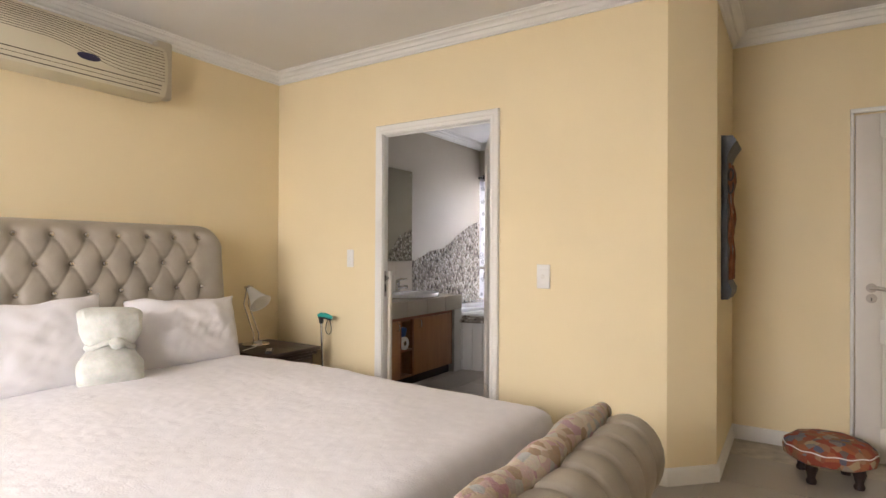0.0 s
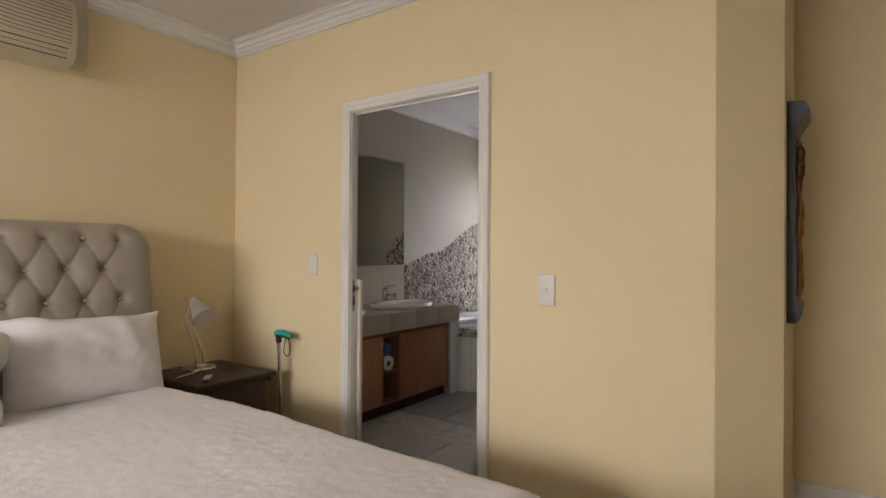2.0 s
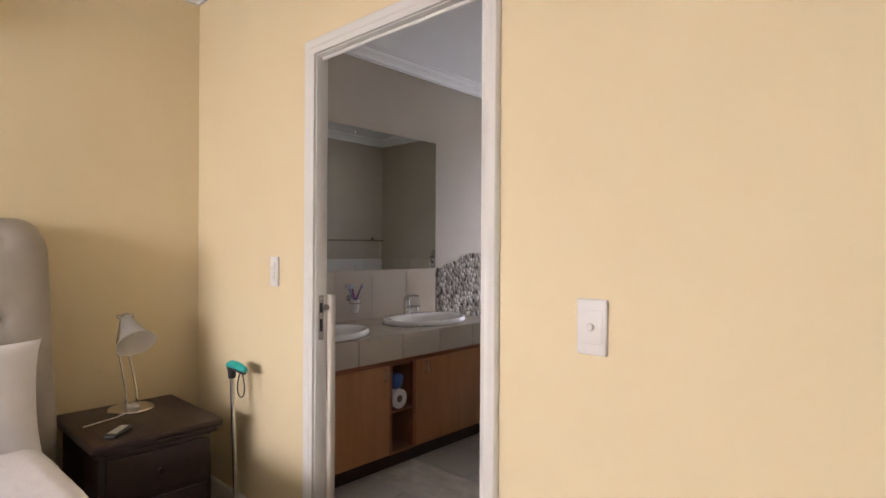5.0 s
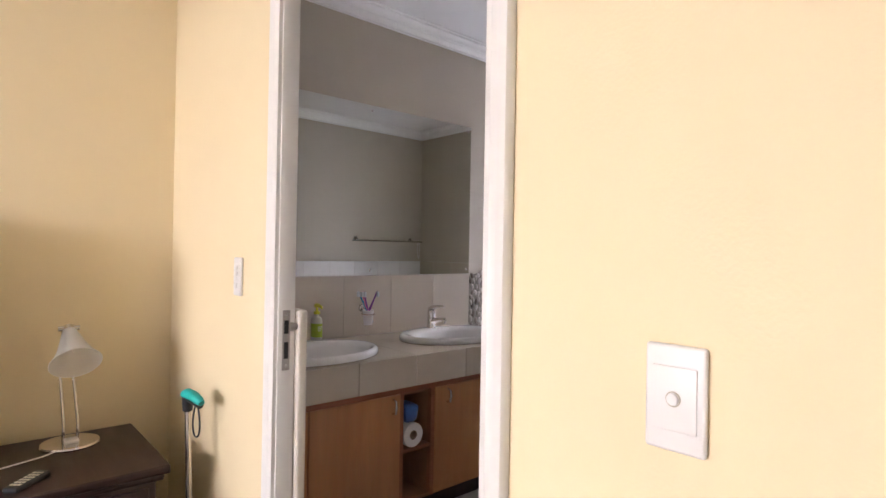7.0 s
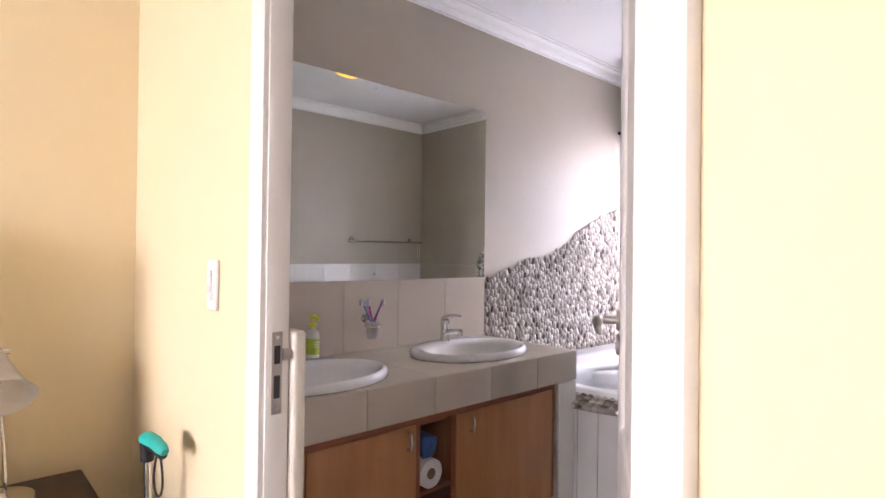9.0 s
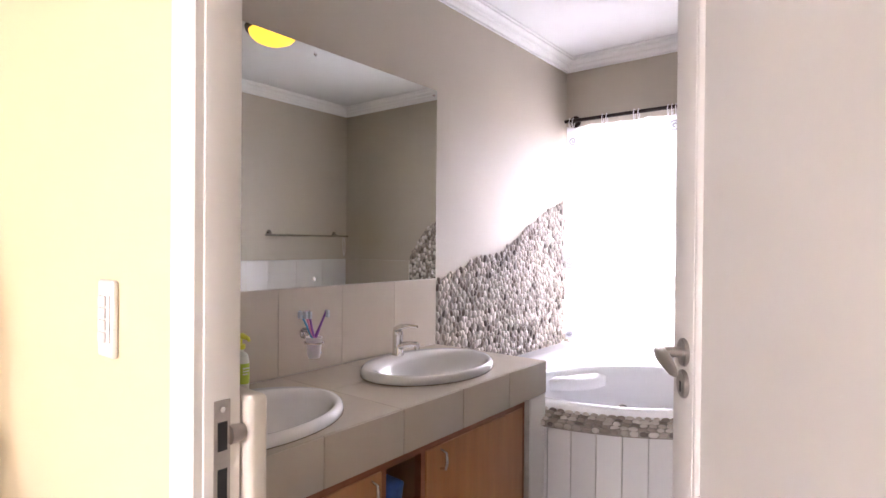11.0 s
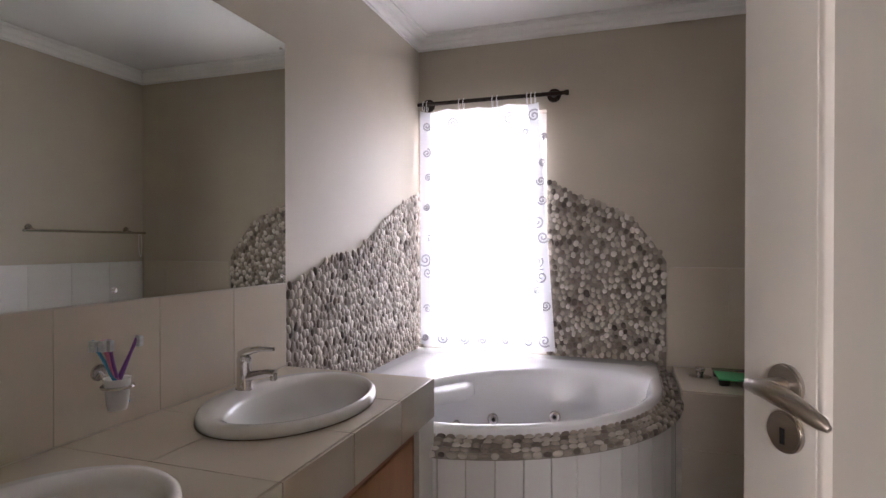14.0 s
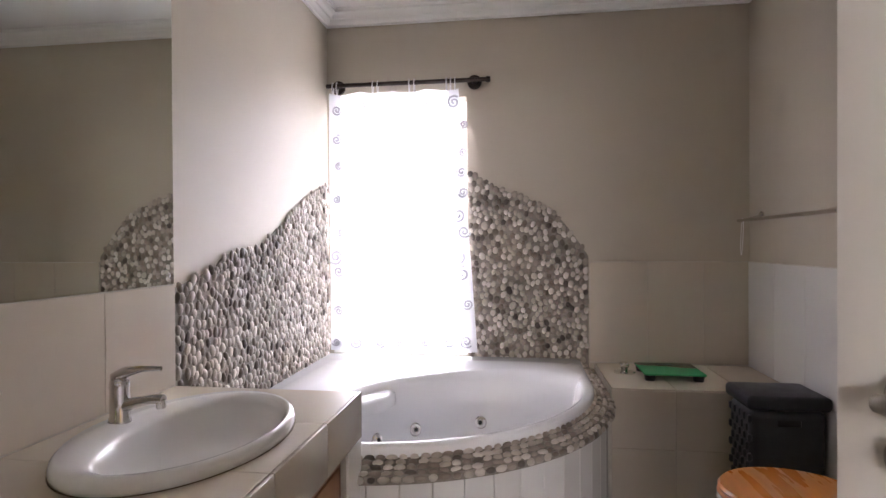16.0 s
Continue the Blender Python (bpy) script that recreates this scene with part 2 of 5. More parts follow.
# ---- mesh helpers ----
def mesh_ob(name, bm, material, smooth=False):
    bmesh.ops.recalc_face_normals(bm, faces=bm.faces)
    me = bpy.data.meshes.new(name)
    bm.to_mesh(me)
    bm.free()
    for m in (material if isinstance(material, (list, tuple)) else [material]):
        me.materials.append(m)
    if smooth:
        me.polygons.foreach_set("use_smooth", [True] * len(me.polygons))
        if smooth != "all":
            me.set_sharp_from_angle(angle=radians(38))
    return new(name, me)


def part(name, bm, material, parent, label="", smooth=True):
    ob = mesh_ob(name, bm, material, smooth)
    ob.parent = parent
    if label:
        ob["label"] = label
    return ob


def thing(name, label, category, group="", at=(0, 0, 0)):
    ob = new(name)
    ob.empty_display_size = 0.05
    ob.location = at
    return tagged(ob, label, category, group)


def box(x0, x1, y0, y1, z0, z1, bev=0.0, seg=2, bm=None):
    b = bmesh.new()
    bmesh.ops.create_cube(b, size=1, matrix=Matrix.LocRotScale(((x0 + x1) / 2, (y0 + y1) / 2, (z0 + z1) / 2), None, (abs(x1 - x0), abs(y1 - y0), abs(z1 - z0))))
    if bev:
        bmesh.ops.bevel(b, geom=list(b.edges), offset=bev, segments=seg, affect="EDGES", profile=0.5)
    return join(bm, b) if bm else b


def join(bm, other, m=None):
    if m:
        bmesh.ops.transform(other, matrix=m, verts=other.verts)
    me = bpy.data.meshes.new("tmp")
    other.to_mesh(me)
    other.free()
    bm.from_mesh(me)
    bpy.data.meshes.remove(me)
    return bm


def boxes(*rows, bev=0.0):
    b = bmesh.new()
    for r in rows:
        box(*r, bev=bev, bm=b)
    return b


def cyl(p0, p1, r0, r1=None, seg=20, bm=None, bev=0.0):
    b = bmesh.new()
    p0, p1 = Vector(p0), Vector(p1)
    d = p1 - p0
    bmesh.ops.create_cone(b, cap_ends=True, segments=seg, radius1=r0, radius2=r0 if r1 is None else r1, depth=d.length,
                          matrix=Matrix.Translation((p0 + p1) / 2) @ d.to_track_quat("Z", "Y").to_matrix().to_4x4())
    if bev:
        es = [e for e in b.edges if len(e.link_faces) == 2 and any(len(f.verts) > 4 for f in e.link_faces)]
        bmesh.ops.bevel(b, geom=es, offset=bev, segments=2, affect="EDGES")
    return join(bm, b) if bm else b


def tube(pts, r, seg=10, bm=None, closed=False, radii=None):
    """A round bar along a line of points."""
    b = bmesh.new()
    pts = [Vector(p) for p in pts]
    rings, n, up = [], len(pts), None
    for i, p in enumerate(pts):
        if closed:
            d = (pts[(i + 1) % n] - pts[i - 1]).normalized()
        else:
            d = (pts[min(i + 1, n - 1)] - pts[max(i - 1, 0)]).normalized()
        if up is None:
            up = Vector((0, 0, 1)) if abs(d.z) < 0.9 else Vector((1, 0, 0))
        side = d.cross(up).normalized()
        up = side.cross(d).normalized()
        rr = radii[i] if radii else r
        rings.append([b.verts.new(p + rr * (math.cos(a) * side + math.sin(a) * up)) for a in (2 * math.pi * k / seg for k in range(seg))])
    for i in range(n if closed else n - 1):
        a, c = rings[i], rings[(i + 1) % n]
        for k in range(seg):
            b.faces.new((a[k], a[(k + 1) % seg], c[(k + 1) % seg], c[k]))
    if not closed:
        b.faces.new(rings[0][::-1])
        b.faces.new(rings[-1])
    return join(bm, b) if bm else b


def lathe(profile, seg=32, sx=1.0, sy=1.0, at=(0, 0, 0), bm=None):
    """A turned body from (radius, height) pairs, from one end to the other."""
    b = bmesh.new()
    rings = []
    for r, z in profile:
        if r < 1e-5:
            rings.append([b.verts.new((at[0], at[1], at[2] + z))])
        else:
            rings.append([b.verts.new((at[0] + sx * r * math.cos(2 * math.pi * k / seg), at[1] + sy * r * math.sin(2 * math.pi * k / seg), at[2] + z)) for k in range(seg)])
    for a, c in zip(rings, rings[1:]):
        for k in range(seg):
            j = (k + 1) % seg
            if len(a) == 1 and len(c) == 1:
                continue
            if len(a) == 1:
                b.faces.new((a[0], c[j], c[k]))
            elif len(c) == 1:
                b.faces.new((a[k], a[j], c[0]))
            else:
                b.faces.new((a[k], a[j], c[j], c[k]))
    return join(bm, b) if bm else b


def sweep(profile, path, up=False):
    """A moulding: profile of (out, z) swept along a plan line of (x, y), mitred; out is to the left of the way."""
    b = bmesh.new()
    n = len(path)
    rows = []
    for i, p in enumerate(path):
        p = Vector(p)
        d0 = (p - Vector(path[i - 1])).normalized() if i else None
        d1 = (Vector(path[i + 1]) - p).normalized() if i < n - 1 else None
        n0 = Vector((-d0.y, d0.x)) if d0 else None
        n1 = Vector((-d1.y, d1.x)) if d1 else None
        if n0 is None or n1 is None:
            off = n0 or n1
        else:
            off = (n0 + n1) / (1 + n0.dot(n1))
        rows.append([b.verts.new((p.x + off.x * o, p.y + off.y * o, z)) for o, z in profile])
    m = len(profile)
    for a, c in zip(rows, rows[1:]):
        for k in range(m):
            b.faces.new((a[k], a[(k + 1) % m], c[(k + 1) % m], c[k]))
    b.faces.new(rows[0][::-1])
    b.faces.new(rows[-1])
    return b


def shell(name, bm, material, label, category="", smooth=False):
    return tagged(mesh_ob(name, bm, material, smooth), label, category or name.split("_")[0], kind="structure")


# ---- large structure ----
XW, XR, Y0, YD, YB = -3.40, 2.30, -2.3, 2.85, 6.225     # head wall, far side wall, window wall, door wall, bath end wall
XB, YN, ZC, T = -0.985, 3.89, 2.645, 0.055               # bath side wall, niche back wall, ceiling, wall thickness
DX0, DX1, DZ = -2.303, -1.45, 2.04                       # bath door opening
CX, CY, CX2 = -0.41, 3.06, -0.20                        # splayed corner

shell("wall_head", boxes((XW - 0.2, XW, Y0 - 0.2, YD + T, 0, ZC)), M_YELLOW, "pale yellow painted plaster wall behind the bed", "wall")
shell("wall_door", boxes((XW, DX0 - 0.03, YD, YD + T / 2, 0, ZC), (DX1 + 0.03, CX, YD, YD + T / 2, 0, ZC), (DX0 - 0.03, DX1 + 0.03, YD, YD + T / 2, DZ + 0.03, ZC)),
      M_YELLOW, "pale yellow painted plaster wall around the bathroom door", "wall")
shell("wall_bath_near", boxes((XW, DX0 - 0.03, YD + T / 2, YD + T, 0, ZC), (DX1 + 0.03, XB + 0.3, YD + T / 2, YD + T, 0, ZC), (DX0 - 0.03, DX1 + 0.03, YD + T / 2, YD + T, DZ + 0.03, ZC)),
      M_TAUPE, "taupe painted bathroom side of the door wall", "wall")
b = bmesh.new()
foot = [(CX, YD), (CX2, CY), (CX2, YN + 0.2), (CX2 - 0.25, YN + 0.2), (CX2 - 0.25, YD + T), (CX, YD + T / 2)]
lo, hi = [b.verts.new((*p, 0)) for p in foot], [b.verts.new((*p, ZC)) for p in foot]
b.faces.new(lo[::-1]), b.faces.new(hi)
for i in range(len(foot)):
    j = (i + 1) % len(foot)
    b.faces.new((lo[i], lo[j], hi[j], hi[i]))
shell("wall_splay", b, M_YELLOW, "pale yellow splayed wall corner leading to the passage", "wall")
shell("wall_niche", boxes((CX2, XR + 0.2, YN, YN + 0.2, 0, ZC)), M_YELLOW, "pale yellow wall at the end of the passage", "wall")
shell("wall_side", boxes((XR, XR + 0.2, Y0 - 0.2, YN, 0, ZC)), M_YELLOW, "pale yellow bedroom side wall", "wall")
shell("wall_window", boxes((XW, -3.05, Y0 - 0.2, Y0, 0, ZC), (-0.25, XR, Y0 - 0.2, Y0, 0, ZC), (-3.05, -0.25, Y0 - 0.2, Y0, 0, 0.35), (-3.05, -0.25, Y0 - 0.2, Y0, 2.25, ZC)),
      M_YELLOW, "pale yellow wall with the bedroom window", "wall")
WX0, WX1, WZ0, WZ1 = -3.365, -2.548, 0.60, 2.115
shell("wall_vanity", boxes((XW - 0.2, XW, YD + T, YB + 0.2, 0, ZC)), M_TAUPE, "taupe painted bathroom wall above the vanity", "wall")
shell("wall_bath_end", boxes((XW, WX0, YB, YB + 0.2, 0, ZC), (WX1, XB + 0.2, YB, YB + 0.2, 0, ZC), (WX0, WX1, YB, YB + 0.2, 0, WZ0), (WX0, WX1, YB, YB + 0.2, WZ1, ZC)),
      M_TAUPE, "taupe painted bathroom end wall with the window", "wall")
shell("wall_bath_side", boxes((XB, XB + 0.2, YD + T, YB, 0, ZC)), M_TAUPE, "taupe painted bathroom side wall", "wall")
shell("ceiling_bedroom", boxes((XW - 0.2, XR + 0.2, Y0 - 0.2, YN + 0.2, ZC, ZC + 0.12)), M_CEIL, "plain off-white plaster bedroom ceiling", "ceiling")
shell("ceiling_bath", boxes((XW - 0.2, XB + 0.2, YN + 0.2, YB + 0.2, ZC, ZC + 0.12)), M_CEIL, "plain white plaster bathroom ceiling", "ceiling")

COR = [(0.0, ZC - 0.082), (0.012, ZC - 0.082), (0.012, ZC - 0.070), (0.020, ZC - 0.066), (0.030, ZC - 0.052), (0.034, ZC - 0.046), (0.046, ZC - 0.044),
       (0.052, ZC - 0.032), (0.066, ZC - 0.022), (0.078, ZC - 0.018), (0.080, ZC - 0.008), (0.092, ZC - 0.006), (0.092, ZC), (0.0, ZC)]
shell("cornice_bedroom", sweep(COR, [(CX2, YN), (CX2, CY), (CX, YD), (XW, YD), (XW, Y0), (XR, Y0), (XR, YN), (CX2, YN)]), M_CORNICE, "stepped white plaster cornice around the bedroom", "cornice", True)
shell("cornice_bath", sweep(COR, [(XB, YB), (XW, YB), (XW, YD + T), (XB, YD + T), (XB, YB)]), M_CORNICE, "stepped white plaster cornice around the bathroom", "cornice", True)
SK = [(0, 0.004), (0.016, 0.004), (0.016, 0.075), (0.012, 0.088), (0.006, 0.094), (0, 0.095)]
shell("baseboard_passage", sweep(SK, [(0.425, YN), (CX2, YN), (CX2, CY), (CX, YD), (DX1 + 0.07, YD)]), M_TRIM, "white painted skirting board along the passage and bedroom wall", "baseboard", True)
shell("baseboard_head", sweep(SK, [(DX0 - 0.07, YD), (XW, YD), (XW, Y0)]), M_TRIM, "white painted skirting board behind the bed", "baseboard", True)


# ---- doors ----
def door_leaf(name, label, width, height, m, hz, m_paint):
    """A panelled leaf along +x from its hinge edge, 40 mm thick about y = 0, with lever handles."""
    d = tagged(new(name), label, "door", kind="structure")
    d.matrix_world = m
    w, h, t = width, height, 0.02
    st, rail = 0.115, (0.008, 0.20, 0.98, 1.14, h - 0.13, h)
    part("stile", box(0, st, -t, t, rail[0], h, 0.003), m_paint, d)
    part("stile", box(w - st, w, -t, t, rail[0], h, 0.003), m_paint, d)
    for z0, z1 in ((rail[0], rail[1]), (0.70, 0.825), (rail[4], h)):
        part("rail", box(st, w - st, -t + 0.0005, t - 0.0005, z0, z1, 0.003), m_paint, d)
    for z0, z1 in ((rail[1], 0.70), (0.825, rail[4])):
        part("panel", box(st - 0.005, w - st + 0.005, -0.009, 0.009, z0 - 0.005, z1 + 0.005), m_paint, d)
        for s in (-1, 1):
            b = bmesh.new()
            pr = [(0.0, 0.0), (0.012, 0.0), (0.007, 0.006), (0.003, 0.009), (0.0, 0.009)]
            loop = [(st, z0), (w - st, z0), (w - st, z1), (st, z1)]
            rows = []
            for i, (x, z) in enumerate(loop):
                ix, iz = (1 if x == st else -1), (1 if z == z0 else -1)
                rows.append([b.verts.new((x + ix * o, s * (0.009 + q), z + iz * o)) for o, q in pr])
            for i in range(4):
                a, c = rows[i], rows[(i + 1) % 4]
                for k in range(len(pr)):
                    b.faces.new((a[k], a[(k + 1) % len(pr)], c[(k + 1) % len(pr)], c[k]))
            part("panel_moulding", b, m_paint, d)
    hx = w - 0.075
    for s in (-1, 1):
        ro = part("door_handle", cyl((hx, s * t, hz), (hx, s * (t + 0.009), hz), 0.0265, bev=0.002, seg=32), M_STEEL, d, "brushed steel lever handle on a round rose")
        part("spindle", cyl((hx, s * (t + 0.009), hz), (hx, s * (t + 0.050), hz), 0.010), M_STEEL, ro)
        pts, rad = [], []
        for i in range(15):
            u = i / 14
            pts.append((hx + 0.012 - 0.112 * u, s * (t + 0.047 + 0.006 * math.sin(u * 3)), hz + 0.004 * math.sin(u * 3.1) - 0.022 * u * u))
            rad.append(0.0085 + 0.004 * math.sin(u * math.pi * 1.1) if i < 14 else 0.004)
        part("lever", tube(pts, 0.01, 14, radii=rad), M_STEEL, ro)
        es = part("keyhole_rose", cyl((hx, s * t, hz - 0.060), (hx, s * (t + 0.009), hz - 0.060), 0.0265, bev=0.002, seg=32), M_STEEL, d)
        part("keyhole", boxes((hx - 0.0035, hx + 0.0035, s * (t + 0.0085) - 0.001, s * (t + 0.0085) + 0.0015, hz - 0.075, hz - 0.055)), M_BLACK, es)
    part("key", cyl((hx, -t - 0.009, hz - 0.060), (hx, -t - 0.034, hz - 0.060), 0.003, seg=10), M_CHROME, d, "small chrome key in the lock")
    bow = part("key_bow", lathe([(0.0, -0.0015), (0.010, -0.0015), (0.012, 0.0), (0.010, 0.0015), (0.0, 0.0015)], 18), M_CHROME, d)
    bow.matrix_basis = pose(hx, -t - 0.042, hz - 0.060, 0, 90, 0)
    part("lock_plate", box(w - 0.0005, w + 0.0015, -0.011, 0.011, 0.90, 1.10), M_STEEL, d, "steel lock face plate")
    return d


ang = math.degrees(math.atan2(3.645 - 2.938, -1.900 + 1.466))
door_leaf("door_1", "white panelled bathroom door standing open into the bathroom", 0.828, 2.02, pose(-1.466, 2.938, 0.006, 0, 0, ang), 1.086, M_DOOR)
door_leaf("door_2", "white panelled passage door with a steel lever handle", 0.78, 2.02, pose(1.225, 3.84, 0.006, 0, 0, 180), 1.012, M_DOOR)


def door_frame(name, label, x0, x1, zt, y0, y1, depth_sides):
    f = tagged(new(name), label, "door frame", kind="structure")
    part("jamb", box(x0 - 0.03, x0, y0, y1, 0, zt, 0.002), M_TRIM, f)
    part("jamb", box(x1, x1 + 0.03, y0, y1, 0, zt, 0.002), M_TRIM, f)
    part("head", box(x0 - 0.03, x1 + 0.03, y0, y1, zt, zt + 0.03, 0.002), M_TRIM, f)
    part("door_stop", box(x0, x1, y0 + 0.025, y0 + 0.038, zt - 0.012, zt, 0.003), M_TRIM, f)
    pr = [(0.0, 0.0), (0.0, 0.012), (0.010, 0.014), (0.018, 0.018), (0.026, 0.014), (0.034, 0.014), (0.044, 0.018), (0.054, 0.018), (0.060, 0.010), (0.060, 0.0)]
    for y, s in depth_sides:
        b = bmesh.new()
        rows = []
        for (x, z, ox, oz) in ((x0 - 0.004, 0.0, -1, 0), (x0 - 0.004, zt + 0.004, -1, 1), (x1 + 0.004, zt + 0.004, 1, 1), (x1 + 0.004, 0.0, 1, 0)):
            rows.append([b.verts.new((x + ox * o, y + s * q, z + oz * o)) for o, q in pr])
        for a, c in zip(rows, rows[1:]):
            for k in range(len(pr)):
                b.faces.new((a[k], a[(k + 1) % len(pr)], c[(k + 1) % len(pr)], c[k]))
        part("architrave", b, M_TRIM, f)
    return f


fr = door_frame("door_frame_bath", "white painted timber frame with moulded architrave", DX0, DX1, DZ, YD - 0.002, YD + T - 0.003, ((YD - 0.002, -1),))
sp = part("strike_plate", box(DX0 - 0.001, DX0 + 0.0015, YD + 0.012, YD + 0.036, 0.895, 1.075, 0.0006), M_STEEL, fr, "steel strike plate with two slots")
part("strike_lip", tube([(DX0 + 0.002, YD + 0.034, 1.025), (DX0 + 0.003, YD + 0.046, 1.025), (DX0 - 0.004, YD + 0.062, 1.025)], 0.012, 10, radii=[0.014, 0.013, 0.010]), M_STEEL, sp, "curved steel latch lip")
part("latch_slot", box(DX0 + 0.001, DX0 + 0.0022, YD + 0.017, YD + 0.031, 1.005, 1.045), M_BLACK, sp)
part("bolt_slot", box(DX0 + 0.001, DX0 + 0.0022, YD + 0.017, YD + 0.031, 0.930, 0.980), M_BLACK, sp)
for z in (0.908, 1.062):
    part("screw", cyl((DX0 + 0.001, YD + 0.024, z), (DX0 + 0.0026, YD + 0.024, z), 0.004, seg=10), M_CHROME, sp)
f2 = tagged(new("door_frame_passage"), "white painted timber frame of the passage door", "door frame", kind="structure")
part("jamb", box(0.425, 0.443, YN - 0.025, YN - 0.002, 0, 2.05, 0.002), M_TRIM, f2)
part("jamb", box(1.227, 1.25, YN - 0.025, YN - 0.002, 0, 2.05, 0.002), M_TRIM, f2)
part("head", box(0.425, 1.25, YN - 0.025, YN - 0.002, 2.05, 2.075, 0.002), M_TRIM, f2)

# low tiled nib beside the bathroom door
nib = box(-2.370, -2.285, YD + T + 0.001, YD + T + 0.032, 0, 1.075, 0.009, 4)
shell("nib_wall", nib, mat("cream_nib_paint", (0.70, 0.64, 0.54), 0.45, var=0.08, scale=6, fine=90, bump=0.12), "low cream painted nib with rounded edges inside the bathroom door", "wall", True)


# ---- windows ----
def window(name, label, x0, x1, z0, z1, y, panes):
    w = tagged(new(name), label, "window", kind="structure")
    fw = 0.045
    part("window_frame", boxes((x0, x0 + fw, y, y + 0.05, z0, z1), (x1 - fw, x1, y, y + 0.05, z0, z1), (x0 + fw, x1 - fw, y, y + 0.05, z0, z0 + fw), (x0 + fw, x1 - fw, y, y + 0.05, z1 - fw, z1)), M_TRIM, w)
    step = (x1 - x0 - 2 * fw) / panes
    for i in range(panes):
        a = x0 + fw + i * step
        g = part("pane", box(a, a + step, y + 0.022, y + 0.027, z0 + fw, z1 - fw), M_GLASS, w)
        g.visible_shadow = False
        if i:
            part("mullion", box(a - 0.02, a + 0.02, y + 0.003, y + 0.047, z0 + fw, z1 - fw, 0.004), M_TRIM, w)
    return w


window("window_1", "tall white framed bathroom window with clear glass", WX0, WX1, WZ0, WZ1, YB + 0.10, 1)
window("window_2", "wide white framed bedroom window", -3.05, -0.25, 0.35, 2.25, Y0 - 0.14, 3)
shell("window_sill_bath", box(WX0, WX1, YB - 0.006, YB + 0.10, WZ0 - 0.012, WZ0 + 0.006, 0.003), M_TRIM, "white painted sill under the bathroom window", "window sill", True)
shell("backdrop", boxes((-9, 4, 9.0, 9.05, -0.5, 7)), M_OUT, "bright overcast daylight outside the bathroom window", "backdrop")


# ---- bedroom things ----
def wall_plate(name, label, x, z, w, h, rockers):
    s = thing(name, label, "light switch", at=(x, YD, z))
    part("plate", box(-w / 2, w / 2, -0.011, 0, -h / 2, h / 2, 0.005, 3), M_SWITCH, s)
    part("insert", box(-w * 0.37, w * 0.37, -0.0135, -0.0108, -h * 0.30, h * 0.30, 0.0015), M_SWITCH, s)
    for kind, cz in rockers:
        if kind == "knob":
            part("push_button", cyl((0, -0.013, cz), (0, -0.0185, cz), 0.0078, bev=0.001), M_SWITCH, s)
            part("button_ring", tube([(0.0094 * math.cos(a), -0.0138, cz + 0.0094 * math.sin(a)) for a in [k * math.pi / 10 for k in range(20)]], 0.0009, 6, closed=True), M_ACB, s)
        else:
            part("rocker", box(-w * 0.22, w * 0.22, -0.0175, -0.013, cz - 0.009, cz + 0.009, 0.0025), M_SWITCH, s)
    return s


wall_plate("light_switch", "white plastic light switch plate with one round button", -1.094, 1.072, 0.082, 0.141, [("knob", 0.0)])
wall_plate("bell_switch", "white plastic plate with four small rocker switches", -2.609, 1.163, 0.062, 0.130, [("r", 0.030), ("r", 0.010), ("r", -0.010), ("r", -0.030)])

# air conditioner
ac = thing("air_conditioner", "aged cream wall air conditioner with curved louvre grooves and dark badge", "air conditioner", at=(XW, 1.315, 2.175))
AL, AR, AH = -0.62, 0.475, 0.335
b = bmesh.new()
prof = [(0.0, 0.0), (0.10, -0.005), (0.165, 0.012), (0.188, 0.05), (0.20, 0.10), (0.205, 0.17), (0.20, 0.24), (0.185, 0.30), (0.16, 0.325), (0.0, AH)]
rows = []
for y, k in ((AL, 0.97), (AL + 0.02, 1), (AR - 0.02, 1), (AR, 0.97)):
    rows.append([b.verts.new((x * k, y, AH / 2 + (z - AH / 2) * k)) for x, z in prof])
for a, c in zip(rows, rows[1:]):
    for k in range(len(prof)):
        b.faces.new((a[k], a[(k + 1) % len(prof)], c[(k + 1) % len(prof)], c[k]))
b.faces.new(rows[0][::-1]), b.faces.new(rows[-1])
part("body", b, M_ACP, ac)
part("end_cover", box(0, 0.075, AR - 0.001, AR + 0.105, 0.03, AH + 0.075, 0.018, 3), M_ACB, ac, "taller side cover in darker cream plastic")


def ac_x(z):
    for (x0, z0), (x1, z1) in zip(prof[1:], prof[2:]):
        if z0 <= z <= z1:
            return x0 + (x1 - x0) * (z - z0) / (z1 - z0)
    return 0.16


for i in range(11):
    pts = []
    for k in range(25):
        y = AL + 0.02 + (AR - AL - 0.045) * k / 24
        u = max(0.0, min(1.0, (y + 0.22) / 0.45))
        u = u * u * (3 - 2 * u)
        top, bot = 0.305 - 0.012 * u, 0.178 - 0.075 * u
        z = top + (bot - top) * i / 10
        pts.append((ac_x(z) + 0.0005, y, z))
    part("groove", tube(pts, 0.0017, 5), M_LINE, ac)
for z, r in ((0.075, 0.0028), (0.052, 0.0016), (0.030, 0.0028)):
    part("flap_gap", tube([(ac_x(z), AL + 0.02, z), (ac_x(z), AR - 0.04, z)], r, 6), M_LINE, ac)
lz = 0.128
bd = lathe([(0.0, 0.004), (0.7, 0.004), (1.0, 0.0)], 28, 0.021, 0.062)
bmesh.ops.transform(bd, matrix=Matrix.Translation((ac_x(lz) + 0.001, 0.01, lz)) @ Matrix.Rotation(radians(90), 4, "Y"), verts=bd.verts)
